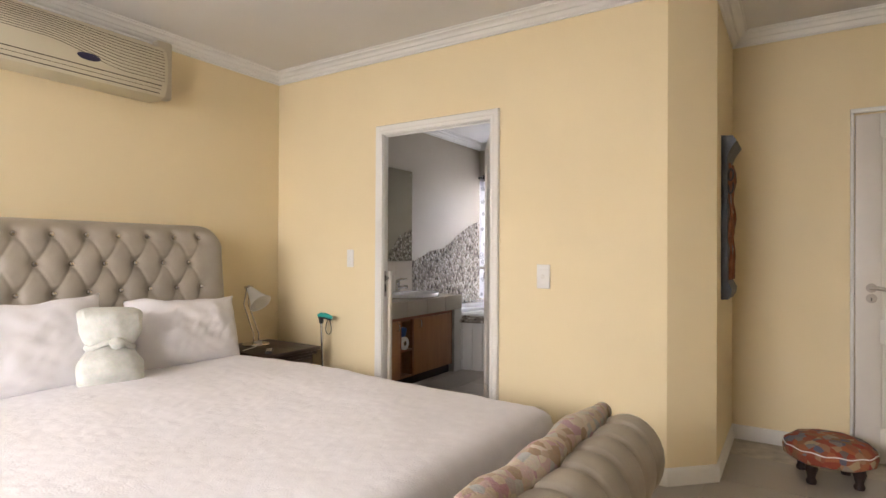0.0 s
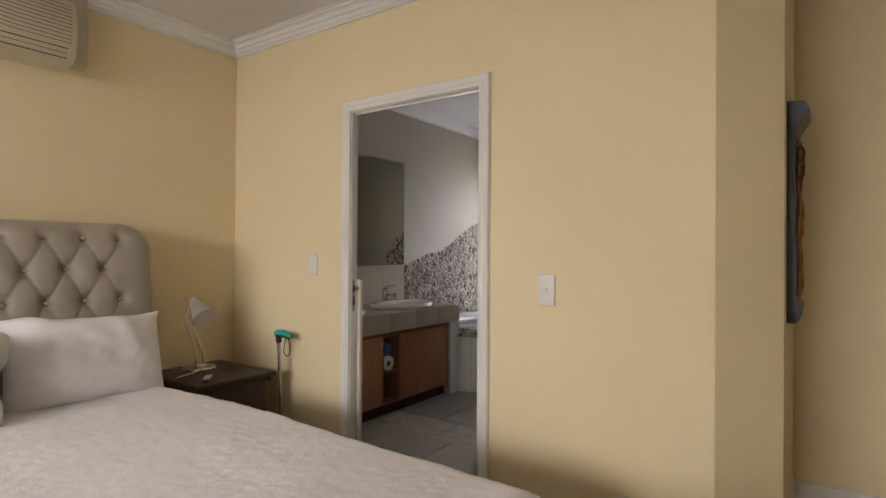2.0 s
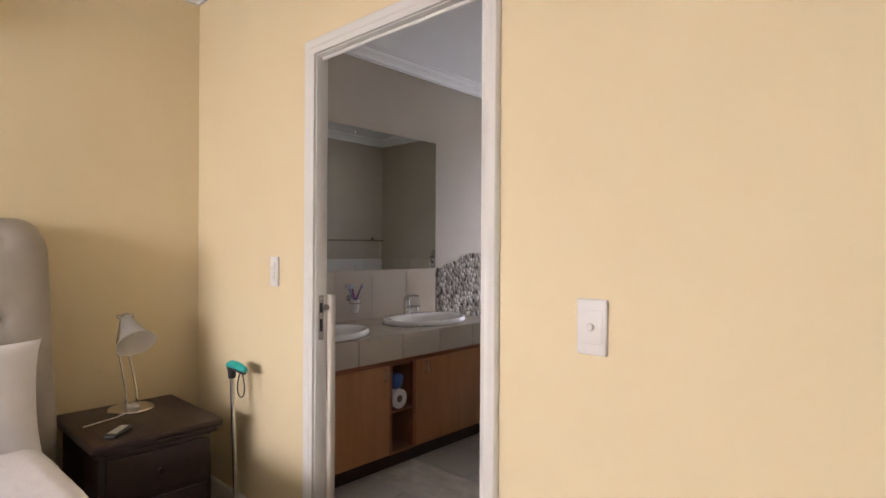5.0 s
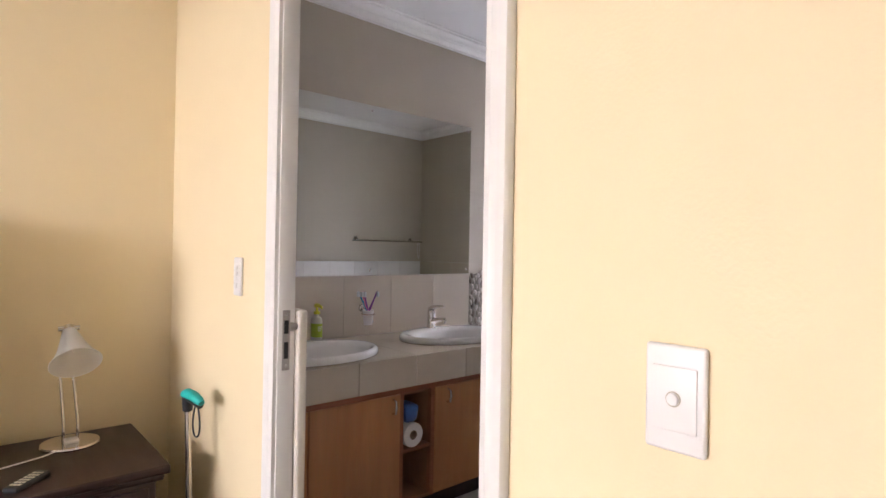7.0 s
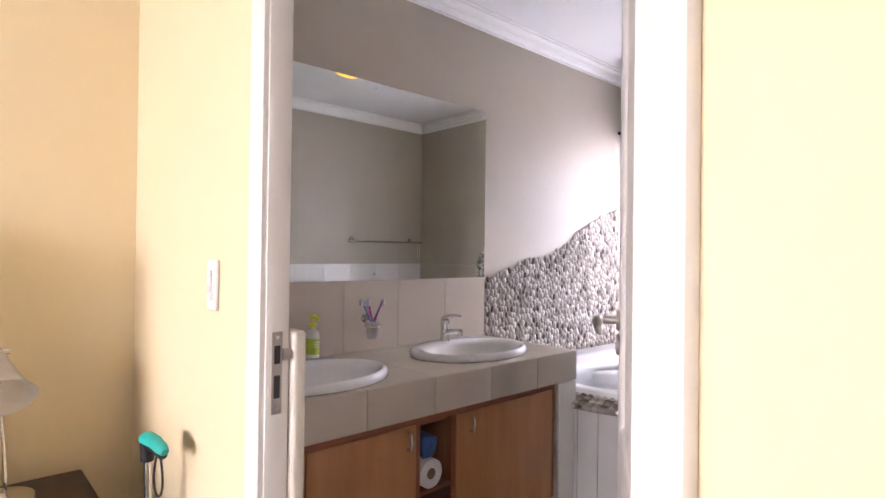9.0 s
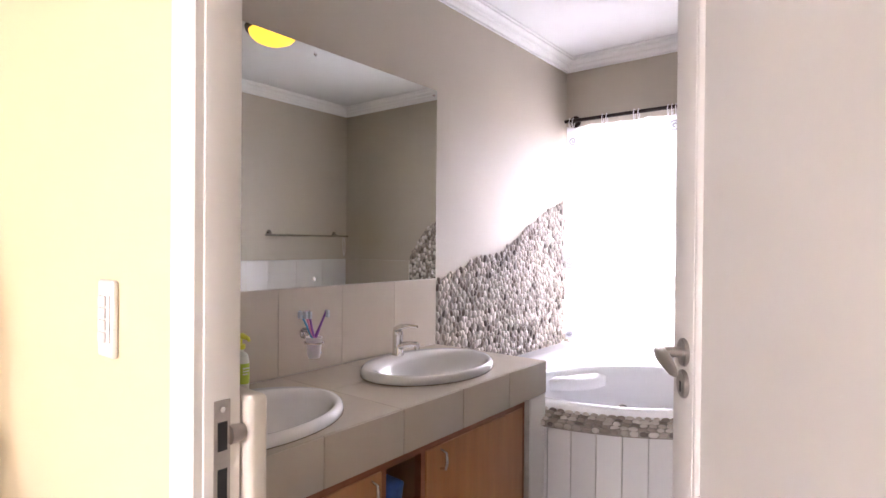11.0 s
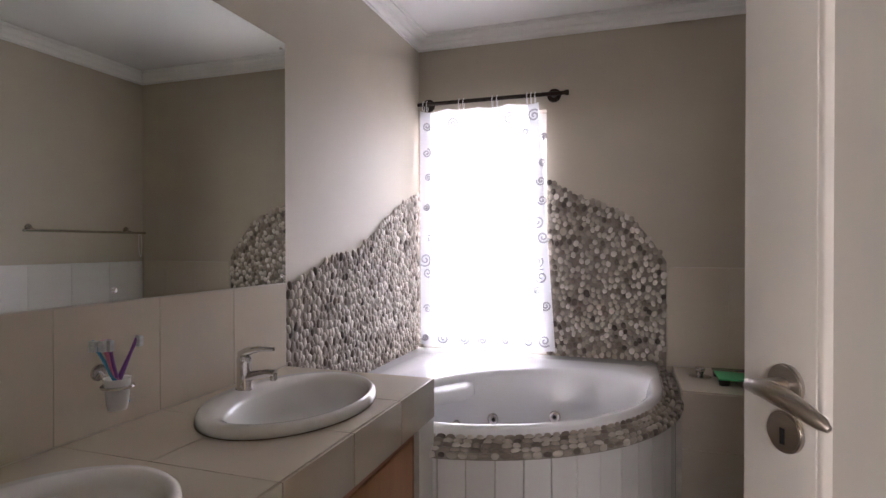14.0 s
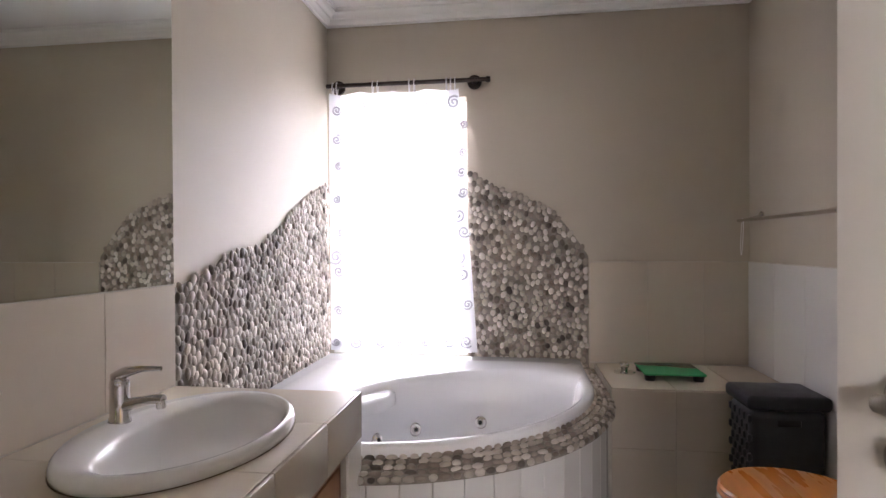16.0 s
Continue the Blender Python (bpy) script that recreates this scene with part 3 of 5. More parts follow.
part("badge", bd, M_NAVY, ac, "dark violet oval badge")


# bed
def cushion(w, h, d, puff=1.0, seed=0, pinch=0.10, nx=44, ny=30):
    """A stuffed pillow in the xz plane, thickness along y, with pulled-in sides, pointed corners and creases."""
    b = bmesh.new()
    faces = []
    grid = {}
    for s in (-1, 1):
        for i in range(nx + 1):
            for j in range(ny + 1):
                u, v = i / nx * 2 - 1, j / ny * 2 - 1
                edge = i in (0, nx) or j in (0, ny)
                if edge and s == 1:
                    grid[s, i, j] = grid[-1, i, j]
                    continue
                t = (max(0, 1 - abs(u) ** 2.6) * max(0, 1 - abs(v) ** 2.6)) ** 0.5
                x = u * w / 2 * (1 - pinch * (1 - v * v) * abs(u) ** 3 * 0.5)
                z = v * h / 2 * (1 - pinch * (1 - u * u) * abs(v) ** 3 * 0.5)
                cr = 0.012 * noise.noise((u * 1.7 + seed, v * 2.0, s)) + 0.010 * noise.noise((u * 4.2 + v * 2.5 + seed, v * 2.2 - u, s * 3 + 5)) + 0.007 * noise.noise((u * 11 - v * 6 + seed, v * 5, s * 3 + 9))
                y = s * (t * d / 2 * puff + cr * t)
                grid[s, i, j] = b.verts.new((x, y + (0.012 + 0.045 * (u * v) ** 4) * noise.noise((u * 1.5, v * 1.5, seed)) , z + 0.018 * noise.noise((u * 2.3, seed, v)) * abs(v)))
        for i in range(nx):
            for j in range(ny):
                b.faces.new((grid[s, i, j], grid[s, i + 1, j], grid[s, i + 1, j + 1], grid[s, i, j + 1]))
    return b


def tufted(pts_y, pts_z, buttons, depth):
    """Relief of a buttoned panel at (y, z): dimples at the buttons, folds between them."""
    near = sorted((math.hypot(pts_y - by, pts_z - bz), by, bz) for by, bz in buttons)[:2]
    d1, d2 = near[0][0], near[1][0]
    dim = depth * math.exp(-(d1 / 0.030) ** 2) + depth * 0.26 * math.exp(-(d1 / 0.065) ** 2)
    seg = Vector((near[1][1] - near[0][1], near[1][2] - near[0][2]))
    rel = Vector((pts_y - near[0][1], pts_z - near[0][2]))
    crease = abs(rel.cross(seg.normalized())) if seg.length > 0 else 1
    along = rel.dot(seg.normalized())
    diag = abs(seg.x) > 0.02 and abs(seg.y) > 0.02
    fold = depth * 0.26 * math.exp(-(crease / 0.007) ** 2) if diag and -0.01 < along < seg.length + 0.01 else 0
    return dim + fold


BY0, BY1 = -0.10, 2.128
bed = thing("bed", "sleigh bed upholstered in buttoned pewter leatherette", "bed", at=(-2.0, 1.0, 0))
btn = []
sy, sz = 0.168, 0.155
for r in range(5):
    z = 1.295 - r * sz
    for k in range(14):
        y = 1.958 - k * sy - (0.084 if r % 2 else 0)
        if BY0 + 0.06 < y < BY1 - 0.05:
            btn.append((y, z))


def head_x(z):
    """Front of the headboard: it leans and rolls back at the top."""
    u = max(0, (z - 0.5) / 0.88)
    x = -3.035 - 0.05 * u
    if z > 1.22:
        q = min(1.0, (z - 1.22) / 0.16)
        x -= 0.16 * (1 - math.sqrt(max(0, 1 - q * q)))
    return x


b = bmesh.new()
NY, NZ = 250, 120
gr = []
for j in range(NZ + 1):
    z = 0.25 + (1.38 - 0.25) * j / NZ
    flare = 0.045 * max(0, (1.15 - z)) * 0.9
    row = []
    for i in range(NY + 1):
        u = i / NY
        y = BY0 + (BY1 - BY0 + flare) * u
        corner = min((u) * (BY1 - BY0), (1 - u) * (BY1 - BY0 + flare))
        rnd = 0.0
        if corner < 0.10:
            rnd = 0.10 - math.sqrt(max(0, 0.01 - (0.10 - corner) ** 2))
        zz = z if z < 1.24 else z - rnd * 0.9 * (z - 1.24) / 0.14
        x = head_x(z) - tufted(y, z, btn, 0.026) - rnd * 0.55
        row.append(b.verts.new((x + 2.0, y - 1.0, zz)))
    gr.append(row)
for j in range(NZ):
    for i in range(NY):
        b.faces.new((gr[j][i], gr[j][i + 1], gr[j + 1][i + 1], gr[j + 1][i]))
back = [[b.verts.new((XW + 0.03 + 2.0, v.co.y, v.co.z)) for v in row] for row in (gr[0], gr[-1])]
for i in range(NY):
    b.faces.new((gr[-1][i], gr[-1][i + 1], back[1][i + 1], back[1][i]))
    b.faces.new((gr[0][i + 1], gr[0][i], back[0][i], back[0][i + 1]))
for side in (0, NY):
    col = [gr[j][side] for j in range(NZ + 1)]
    b.faces.new(col + [back[1][side], back[0][side]])
part("headboard", b, M_LEATH, bed, "tall diamond-buttoned leatherette headboard", "all")
hb_welt = tube([(head_x(0.3) + 2.0 - 0.09, BY1 + 0.038 - 1.0, 0.3), (head_x(0.8) + 2.0 - 0.085, BY1 + 0.012 - 1.0, 0.8), (head_x(1.1) + 2.0 - 0.08, BY1 - 1.0, 1.1), (head_x(1.24) + 2.0 - 0.1, BY1 - 0.01 - 1.0, 1.27)], 0.006, 8)
part("welt", hb_welt, M_LEATH, bed)
for y, z in btn:
    if z > 0.7:
        x = head_x(z) - 0.037
        q = lathe([(0.0, 0.013), (0.008, 0.012), (0.013, 0.007), (0.0155, 0.0), (0.012, -0.005)], 8)
        bmesh.ops.transform(q, matrix=Matrix.Translation((x + 2.012, y - 1.0, z)) @ Matrix.Rotation(radians(90), 4, "Y"), verts=q.verts)
        part("button", q, M_CHROME, bed, "", False)
for y in (0.0, 2.0):
    part("side_rail", box(-1.0, 1.50, y - 1.0 - 0.04, y - 1.0 + 0.0, 0.10, 0.36, 0.02, 3), M_LEATH, bed)

# rolled footboard with pleats
FY0, FY1 = -0.06, 1.958
fc, fz, frad = 1.630, 0.462, 0.155
line = [(1.545, 0.06), (1.545, 0.2), (1.53, 0.32), (1.51, 0.42)]
for k in range(17):
    a = radians(165 - k * 15)
    line.append((fc + frad * 0.86 * math.cos(a), fz + frad * math.sin(a)))
line += [(1.645, 0.28), (1.655, 0.06)]
b = bmesh.new()
rows = []
NF = 140
for i in range(NF + 1):
    y = FY0 + (FY1 - FY0) * i / NF
    e = min(y - FY0, FY1 - y)
    k = 1.0 if e > 0.07 else 0.62 + 0.38 * math.sqrt(max(0, 1 - ((0.07 - e) / 0.07) ** 2))
    ph = ((y - FY1) / 0.16) % 1.0
    pleat = 0.016 * math.exp(-(min(ph, 1 - ph) / 0.07) ** 2) + 0.004 * abs(math.cos(math.pi * ph))
    row = []
    for n_, (x, z) in enumerate(line):
        cx, cz = (fc, fz) if z > 0.33 else (1.595, z)
        f = k - (pleat / frad if 4 <= n_ <= 21 and e > 0.05 else 0)
        row.append(b.verts.new((cx + (x - cx) * f, y - 1.0, cz + (z - cz) * (f if z > 0.33 else 1))))
    rows.append(row)
for a, c in zip(rows, rows[1:]):
    for q in range(len(line) - 1):
        b.faces.new((a[q], a[q + 1], c[q + 1], c[q]))
b.faces.new(rows[0]), b.faces.new(rows[-1][::-1])
part("footboard", b, M_LEATH, bed, "rolled leatherette footboard with soft pleats", "all")

# mattress with plush bedspread
b = bmesh.new()
QX0, QX1, QY0, QY1, QZ = -3.02, -0.72, 0.0, 2.065, 0.566
NX, NYY = 190, 150
gr = {}
for i in range(NX + 1):
    for j in range(NYY + 1):
        u, v = i / NX, j / NYY
        x, y = QX0 + (QX1 - QX0) * u, QY0 - 0.0 + (QY1 - QY0) * v
        e = min(x - QX0 + 0.2, QX1 - x, y - QY0, QY1 - y)
        r = 0.09
        z = QZ + 0.018 * noise.noise((x * 1.3, y * 1.3, 2.0)) + 0.006 * noise.noise((x * 5, y * 5, 4.0))
        z += 0.0016 * noise.noise((x * 22, y * 30, 1.0)) + 0.0030 * noise.noise((x * 52, y * 60, 7.0))
        z += 0.02 * math.exp(-((x + 2.3) / 0.5) ** 2)
        if e < r:
            z -= r - math.sqrt(max(0, r * r - (r - e) ** 2))
        gr[i, j] = b.verts.new((x, y, z))
for i in range(NX):
    for j in range(NYY):
        b.faces.new((gr[i, j], gr[i + 1, j], gr[i + 1, j + 1], gr[i, j + 1]))
ring = [gr[i, 0] for i in range(NX)] + [gr[NX, j] for j in range(NYY)] + [gr[i, NYY] for i in range(NX, 0, -1)] + [gr[0, j] for j in range(NYY, 0, -1)]
low = []
for k, v in enumerate(ring):
    wv = 0.010 * math.sin(k * 0.33) + 0.006 * math.sin(k * 0.81)
    c = Vector((-1.86, 1.0))
    d = Vector((v.co.x - c.x, v.co.y - c.y)).normalized()
    low.append(b.verts.new((min(v.co.x + d.x * wv, QX1 + 0.004), v.co.y + d.y * wv, 0.27)))
n = len(ring)
for k in range(n):
    b.faces.new((ring[k], ring[(k + 1) % n], low[(k + 1) % n], low[k]))
tagged(mesh_ob("bedspread", b, M_QUILT, "all"), "white plush textured bedspread over the mattress", "bedspread")
tagged(mesh_ob("mattress", box(QX0 + 0.03, QX1 - 0.04, QY0 + 0.04, QY1 - 0.04, 0.10, 0.47, 0.04, 3), M_LINEN, True), "thick white mattress under the plush bedspread", "mattress")


def pillow(label, m, w, h, d, seed, mtl=None):
    ob = tagged(mesh_ob("pillow", cushion(w, h, d, 1.0, seed), mtl or M_LINEN, "all"), label, "pillow", "pillows on the bed")
    ob.matrix_world = m
    return ob


pillow("white linen pillow leaning on the buttoned headboard", pose(-2.86, 1.715, 0.728, -16, 2, 90), 0.68, 0.42, 0.22, 3)
pillow("white linen pillow in the middle of the headboard", pose(-2.85, 0.875, 0.742, -16, -2, 90), 0.78, 0.47, 0.24, 11)
pillow("white linen pillow at the window end of the bed", pose(-2.86, 0.20, 0.735, -16, 0, 90), 0.66, 0.46, 0.20, 23)

# small tied cushion
b = bmesh.new()
prof = []
S = 40
rows = []
for j in range(31):
    v = j / 30 * 2 - 1
    waist = 0.62 + 0.42 * min(1, abs(v) / 0.42) ** 0.8
    if abs(v) > 0.86:
        waist *= 1.0 - 0.25 * ((abs(v) - 0.86) / 0.14) ** 2
    row = []
    for k in range(S):
        a = 2 * math.pi * k / S
        pl = 1 + 0.05 * math.sin(9 * a + 4 * v) * (1 - 0.6 * abs(v)) + 0.05 * noise.noise((math.cos(a) * 2, math.sin(a) * 2, v * 3))
        ca, sa = math.cos(a), math.sin(a)
        sq = 1 / max(abs(ca), abs(sa)) ** 0.35
        row.append(b.verts.new((0.135 * waist * pl * ca * sq, 0.075 * waist ** 1.6 * pl * sa * (1 - 0.75 * max(0, abs(v) - 0.7) / 0.3), 0.205 * v)))
    rows.append(row)
for a, c in zip(rows, rows[1:]):
    for k in range(S):
        b.faces.new((a[k], a[(k + 1) % S], c[(k + 1) % S], c[k]))
b.faces.new(rows[0][::-1]), b.faces.new(rows[-1])
tc = thing("tied_cushion", "small sage brocade cushion gathered by a tied band", "cushion", "pillows on the bed", (-2.69, 1.205, 0.735))
part("cover", b, M_SATIN, tc)
part("band", tube([(0.10 * math.cos(a), 0.055 * math.sin(a), 0.012 * math.sin(3 * a)) for a in [k * math.pi / 14 for k in range(28)]], 0.014, 10, closed=True), M_SATIN, tc)
kn = bmesh.new()
bmesh.ops.create_icosphere(kn, subdivisions=2, radius=0.03, matrix=Matrix.LocRotScale((0.02, -0.068, 0.0), None, (1.3, 0.7, 1)))
for v in kn.verts:
    v.co += v.normal * 0.008 * noise.noise(v.co * 60)
part("knot", kn, M_SATIN, tc)
tc.rotation_euler = (radians(-24), radians(3), radians(72))

# rolled patchwork throw in the gap before the footboard
pts = [(-0.478 + 0.008 * math.sin(k * 0.9), 0.10 + 1.84 * k / 24, 0.600 + 0.006 * math.sin(k * 1.7)) for k in range(25)]
tb = tube(pts, 0.07, 18, radii=[0.052 + 0.005 * math.sin(k * 1.3) if 0 < k < 23 else 0.035 for k in range(25)])
for v in tb.verts:
    v.co.z -= 0.012 * (1 if v.co.z < 0.6 else 0)
tagged(mesh_ob("patchwork_throw", tb, M_THROW, "all"), "rolled patchwork throw in faded cream and rose along the footboard", "throw")

# nightstand
ns = thing("nightstand", "dark mahogany nightstand beside the bed", "nightstand", at=(-3.005, 2.43, 0))
part("top", box(-0.30, 0.27, -0.25, 0.25, 0.50, 0.53, 0.008, 3), M_DARKW, ns)
part("cornice_moulding", box(-0.29, 0.25, -0.235, 0.235, 0.475, 0.4995, 0.008, 3), M_DARKW, ns)
part("body", box(-0.28, 0.225, -0.215, 0.215, 0.06, 0.475, 0.004), M_DARKW, ns)
for z0, z1 in ((0.29, 0.455), (0.09, 0.265)):
    dr = part("drawer", box(0.2255, 0.24, -0.19, 0.19, z0, z1, 0.004), M_DARKW, ns)
    part("knob", lathe([(0, 0.022), (0.012, 0.018), (0.008, 0.006), (0.008, 0.0)], 14, at=(0.0, 0, 0)), M_IRON, dr)
    dr.children[0].matrix_basis = pose(0.24, 0, (z0 + z1) / 2, 0, 90, 0)
for x in (-0.25, 0.20):
    for y in (-0.19, 0.19):
        part("foot", box(x - 0.03, x + 0.03, y - 0.03, y + 0.03, 0.004, 0.06, 0.006), M_DARKW, ns)

# desk lamp
dl = thing("bedside_lamp", "chrome twin-arm bedside lamp with a frosted glass shade", "lamp", at=(-3.165, 2.45, 0.53))
part("base", lathe([(0, 0.0), (0.092, 0.0), (0.095, 0.004), (0.092, 0.010), (0.03, 0.016), (0, 0.017)], 40), M_CHROME, dl)
for y in (-0.022, 0.022):
    part("arm", tube([(0.0, y, 0.014), (0.005, y, 0.075), (-0.095, y * 0.9 - 0.006, 0.27), (-0.105, y * 0.85 - 0.008, 0.295), (-0.085, y * 0.75, 0.41)], 0.0052, 10), M_CHROME, dl)
part("joint", cyl((-0.085, -0.034, 0.415), (-0.085, 0.034, 0.415), 0.010), M_CHROME, dl)
hd = [(0.0, 0.0), (0.02, 0.0), (0.026, -0.015), (0.034, -0.035), (0.044, -0.06), (0.058, -0.085), (0.075, -0.104), (0.0735, -0.105), (0.056, -0.086), (0.042, -0.06), (0.032, -0.036), (0.02, -0.012), (0.0, -0.006)]
sh = part("shade", lathe([(r * 1.12, z * 1.48) for r, z in hd], 36), M_FROST, dl, "flared frosted glass shade")
sh.matrix_basis = pose(-0.075, 0.0, 0.405, 0, -48, 4)
cpart = part("socket", lathe([(0, 0.022), (0.018, 0.02), (0.02, -0.012), (0, -0.014)], 20), M_CHROME, dl)
cpart.matrix_basis = sh.matrix_basis.copy()
bb = tube([(-0.012, 0, -0.01), (-0.012, 0, -0.085), (-0.006, 0, -0.094), (0.0, 0, -0.085), (0.0, 0, -0.02)], 0.0055, 8)
tube([(0.006, 0.008, -0.01), (0.006, 0.008, -0.085), (0.012, 0.008, -0.094), (0.018, 0.008, -0.085), (0.018, 0.008, -0.02)], 0.0055, 8, bm=bb)
bl = part("bulb", bb, M_PAPER, dl, "unlit compact fluorescent bulb")
bl.matrix_basis = sh.matrix_basis.copy()
part("cord", tube([(0.03, 0.0, 0.02), (0.06, -0.03, 0.006), (0.10, -0.09, 0.004), (0.13, -0.17, 0.004), (0.15, -0.225, 0.004)], 0.0028, 8), M_SWITCH, dl)
part("cord_clip", box(0.005, 0.05, -0.022, 0.022, 0.014, 0.028, 0.006, 3), M_SWITCH, dl)

# remote control
rc = thing("remote_control", "black remote control with grey buttons on the nightstand", "remote control", at=(-2.84, 2.30, 0.53))
rc.rotation_euler = (0, 0, radians(48))
part("case", box(-0.022, 0.022, -0.07, 0.07, 0.0, 0.017, 0.006, 3), M_BLACK, rc)
for i in range(3):
    for j in range(6):
        part("button", box(-0.016 + i * 0.012, -0.008 + i * 0.012, -0.05 + j * 0.018, -0.042 + j * 0.018, 0.0165, 0.019), M_ACB, rc, "", False)

# walking stick
ws = thing("walking_stick", "aluminium walking stick with a teal grip leaning by the nightstand", "walking stick", at=(-2.775, 2.752, 0))
part("shaft", tube([(0.0, 0.008, 0.006), (-0.03, -0.004, 0.76)], 0.0105, 14), M_CHROME, ws)
part("ferrule", cyl((0, 0.008, 0.004), (-0.002, 0.007, 0.05), 0.017, 0.013), M_BLACK, ws)
part("collar", cyl((-0.029, -0.004, 0.735), (-0.031, -0.004, 0.79), 0.0165, 0.019, bev=0.003), M_BLACK, ws)
g = tube([(-0.055, -0.008, 0.795), (-0.03, -0.004, 0.802), (0.01, 0.004, 0.800), (0.045, 0.010, 0.790), (0.062, 0.014, 0.782)], 0.02, 16, radii=[0.014, 0.02, 0.0185, 0.0165, 0.011])
gg = part("grip", g, M_TEAL, ws, "teal rubber grip")
part("grip_underside", tube([(-0.05, -0.008, 0.782), (-0.02, -0.003, 0.785), (0.02, 0.004, 0.780), (0.055, 0.012, 0.772)], 0.012, 12), M_BLACK, gg)
part("wrist_loop", tube([(0.035 + 0.022 * math.sin(a) * (1 - 0.55 * math.cos(a)), 0.006 + 0.004 * math.sin(a), 0.715 + 0.062 * math.cos(a)) for a in [k * math.pi / 14 for k in range(28)]], 0.003, 8, closed=True), M_BLACK, ws, "black cord wrist loop")

ws.scale = (1, 1, 0.925)

# carved wall art in the passage
wa = thing("wall_carving", "dark carved wooden wall panel with copper figures", "wall art", at=(CX2, 3.40, 0.955))
sec = [(0.0, 0.0), (0.035, 0.0), (0.05, 0.025), (0.055, 0.06), (0.034, 0.10), (0.030, 0.80), (0.05, 0.845), (0.078, 0.885), (0.058, 0.915), (0.0, 0.92)]
b = bmesh.new()
rows = [[b.verts.new((x, y, z)) for x, z in sec] for y in (-0.16, 0.16)]
for k in range(len(sec)):
    b.faces.new((rows[0][k], rows[0][(k + 1) % len(sec)], rows[1][(k + 1) % len(sec)], rows[1][k]))
b.faces.new(rows[0][::-1]), b.faces.new(rows[1])
part("board", b, M_ARTB, wa)
for y0 in (-0.10, 0.0, 0.10):
    part("carved_strand", tube([(0.040 + 0.006 * math.sin(k * 1.3 + y0 * 30), y0 + 0.018 * math.sin(k * 0.9), 0.11 + k * 0.044) for k in range(16)], 0.011, 8, radii=[0.009 + 0.004 * math.sin(k * 1.1) for k in range(16)]), M_ARTO, wa)
for z in (0.63, 0.70):
    part("ring", tube([(0.046 + 0.012 * math.cos(a), -0.13 + 0.02 * math.sin(a), z + 0.035 * math.sin(a)) for a in [k * math.pi / 9 for k in range(18)]], 0.005, 6, closed=True), M_ARTB, wa)

# embroidered footstool
FSK = 0.93
fs = thing("footstool", "round embroidered patchwork footstool on dark turned legs", "footstool", at=(0.305, 3.43, 0))
cu = lathe([(0, 0.255), (0.12, 0.25), (0.19, 0.232), (0.225, 0.20), (0.232, 0.17), (0.225, 0.135), (0.20, 0.12), (0, 0.118)], 44)
for v in cu.verts:
    v.co.z += 0.008 * noise.noise(v.co * 14)
part("cushion", cu, M_PATCH, fs)
part("shell_trim", tube([(0.226 * math.cos(a), 0.226 * math.sin(a), 0.196 + 0.004 * math.sin(12 * a)) for a in [k * math.pi / 36 for k in range(72)]], 0.0035, 6, closed=True), M_LINEN, fs, "cream cord trim")
for k in range(4):
    a = radians(45 + 90 * k + 12)
    part("leg", lathe([(0, 0.004), (0.024, 0.004), (0.028, 0.02), (0.02, 0.04), (0.026, 0.065), (0.034, 0.09), (0.026, 0.122), (0, 0.124)], 18, at=(0.16 * math.cos(a), 0.16 * math.sin(a), 0)), M_DARKW, fs)
fs.scale = (FSK, FSK, FSK)


# ---- bathroom things ----
VX, VY0, VY1, VZ = -2.747, YD + T + 0.003, 4.687, 0.776
SINKS = ((-3.048, 4.228), (-3.015, 3.345))


def holed(x0, x1, y0, y1, z, depth):
    """A flat slab in small cells, left open where the basins drop through."""
    b = bmesh.new()
    nx, ny = max(1, round((x1 - x0) / 0.012)), max(1, round((y1 - y0) / 0.012))
    vs = {}

    def corner(i, j):
        if (i, j) not in vs:
            vs[i, j] = b.verts.new((x0 + (x1 - x0) * i / nx, y0 + (y1 - y0) * j / ny, z))
        return vs[i, j]

    for i in range(nx):
        for j in range(ny):
            cx, cy = x0 + (x1 - x0) * (i + 0.5) / nx, y0 + (y1 - y0) * (j + 0.5) / ny
            if all(((cx - a) / 0.216) ** 2 + ((cy - c) / 0.298) ** 2 > 1 for a, c in SINKS):
                b.faces.new((corner(i, j), corner(i + 1, j), corner(i + 1, j + 1), corner(i, j + 1)))
    edges = [e for e in b.edges if len(e.link_faces) == 1]
    new_v = bmesh.ops.extrude_edge_only(b, edges=edges)["geom"]
    for v in new_v:
        if isinstance(v, bmesh.types.BMVert):
            v.co.z -= depth
    return b


va = thing("vanity_unit", "built-in double vanity with beech doors under a tiled top", "vanity", at=(0, 0, 0))
part("core", boxes((XW + 0.003, VX - 0.010, VY1 - 0.14, VY1 - 0.010, 0, 0.735), (VX - 0.05, VX - 0.010, VY0, VY1 - 0.14, 0.632, VZ - 0.010), (XW + 0.003, VX - 0.010, VY1 - 0.14, VY1 - 0.010, 0.735, VZ - 0.010)), M_GROUT, va)
part("end_pier_face", box(VX - 0.010, VX - 0.002, VY1 - 0.135, VY1 - 0.002, 0.005, 0.629, 0.002), M_TRIM, va, "cream painted end pier")
part("end_pier_side", box(XW + 0.01, VX - 0.004, VY1 - 0.010, VY1 - 0.001, 0.005, 0.629, 0.002), M_TRIM, va)
part("tile_bed", holed(XW + 0.003, VX - 0.011, VY0, VY1 - 0.011, VZ - 0.002, 0.02), M_GROUT, va, "", False)
ys = [VY0, 3.10, 3.424, 3.741, 4.056, 4.372, VY1]
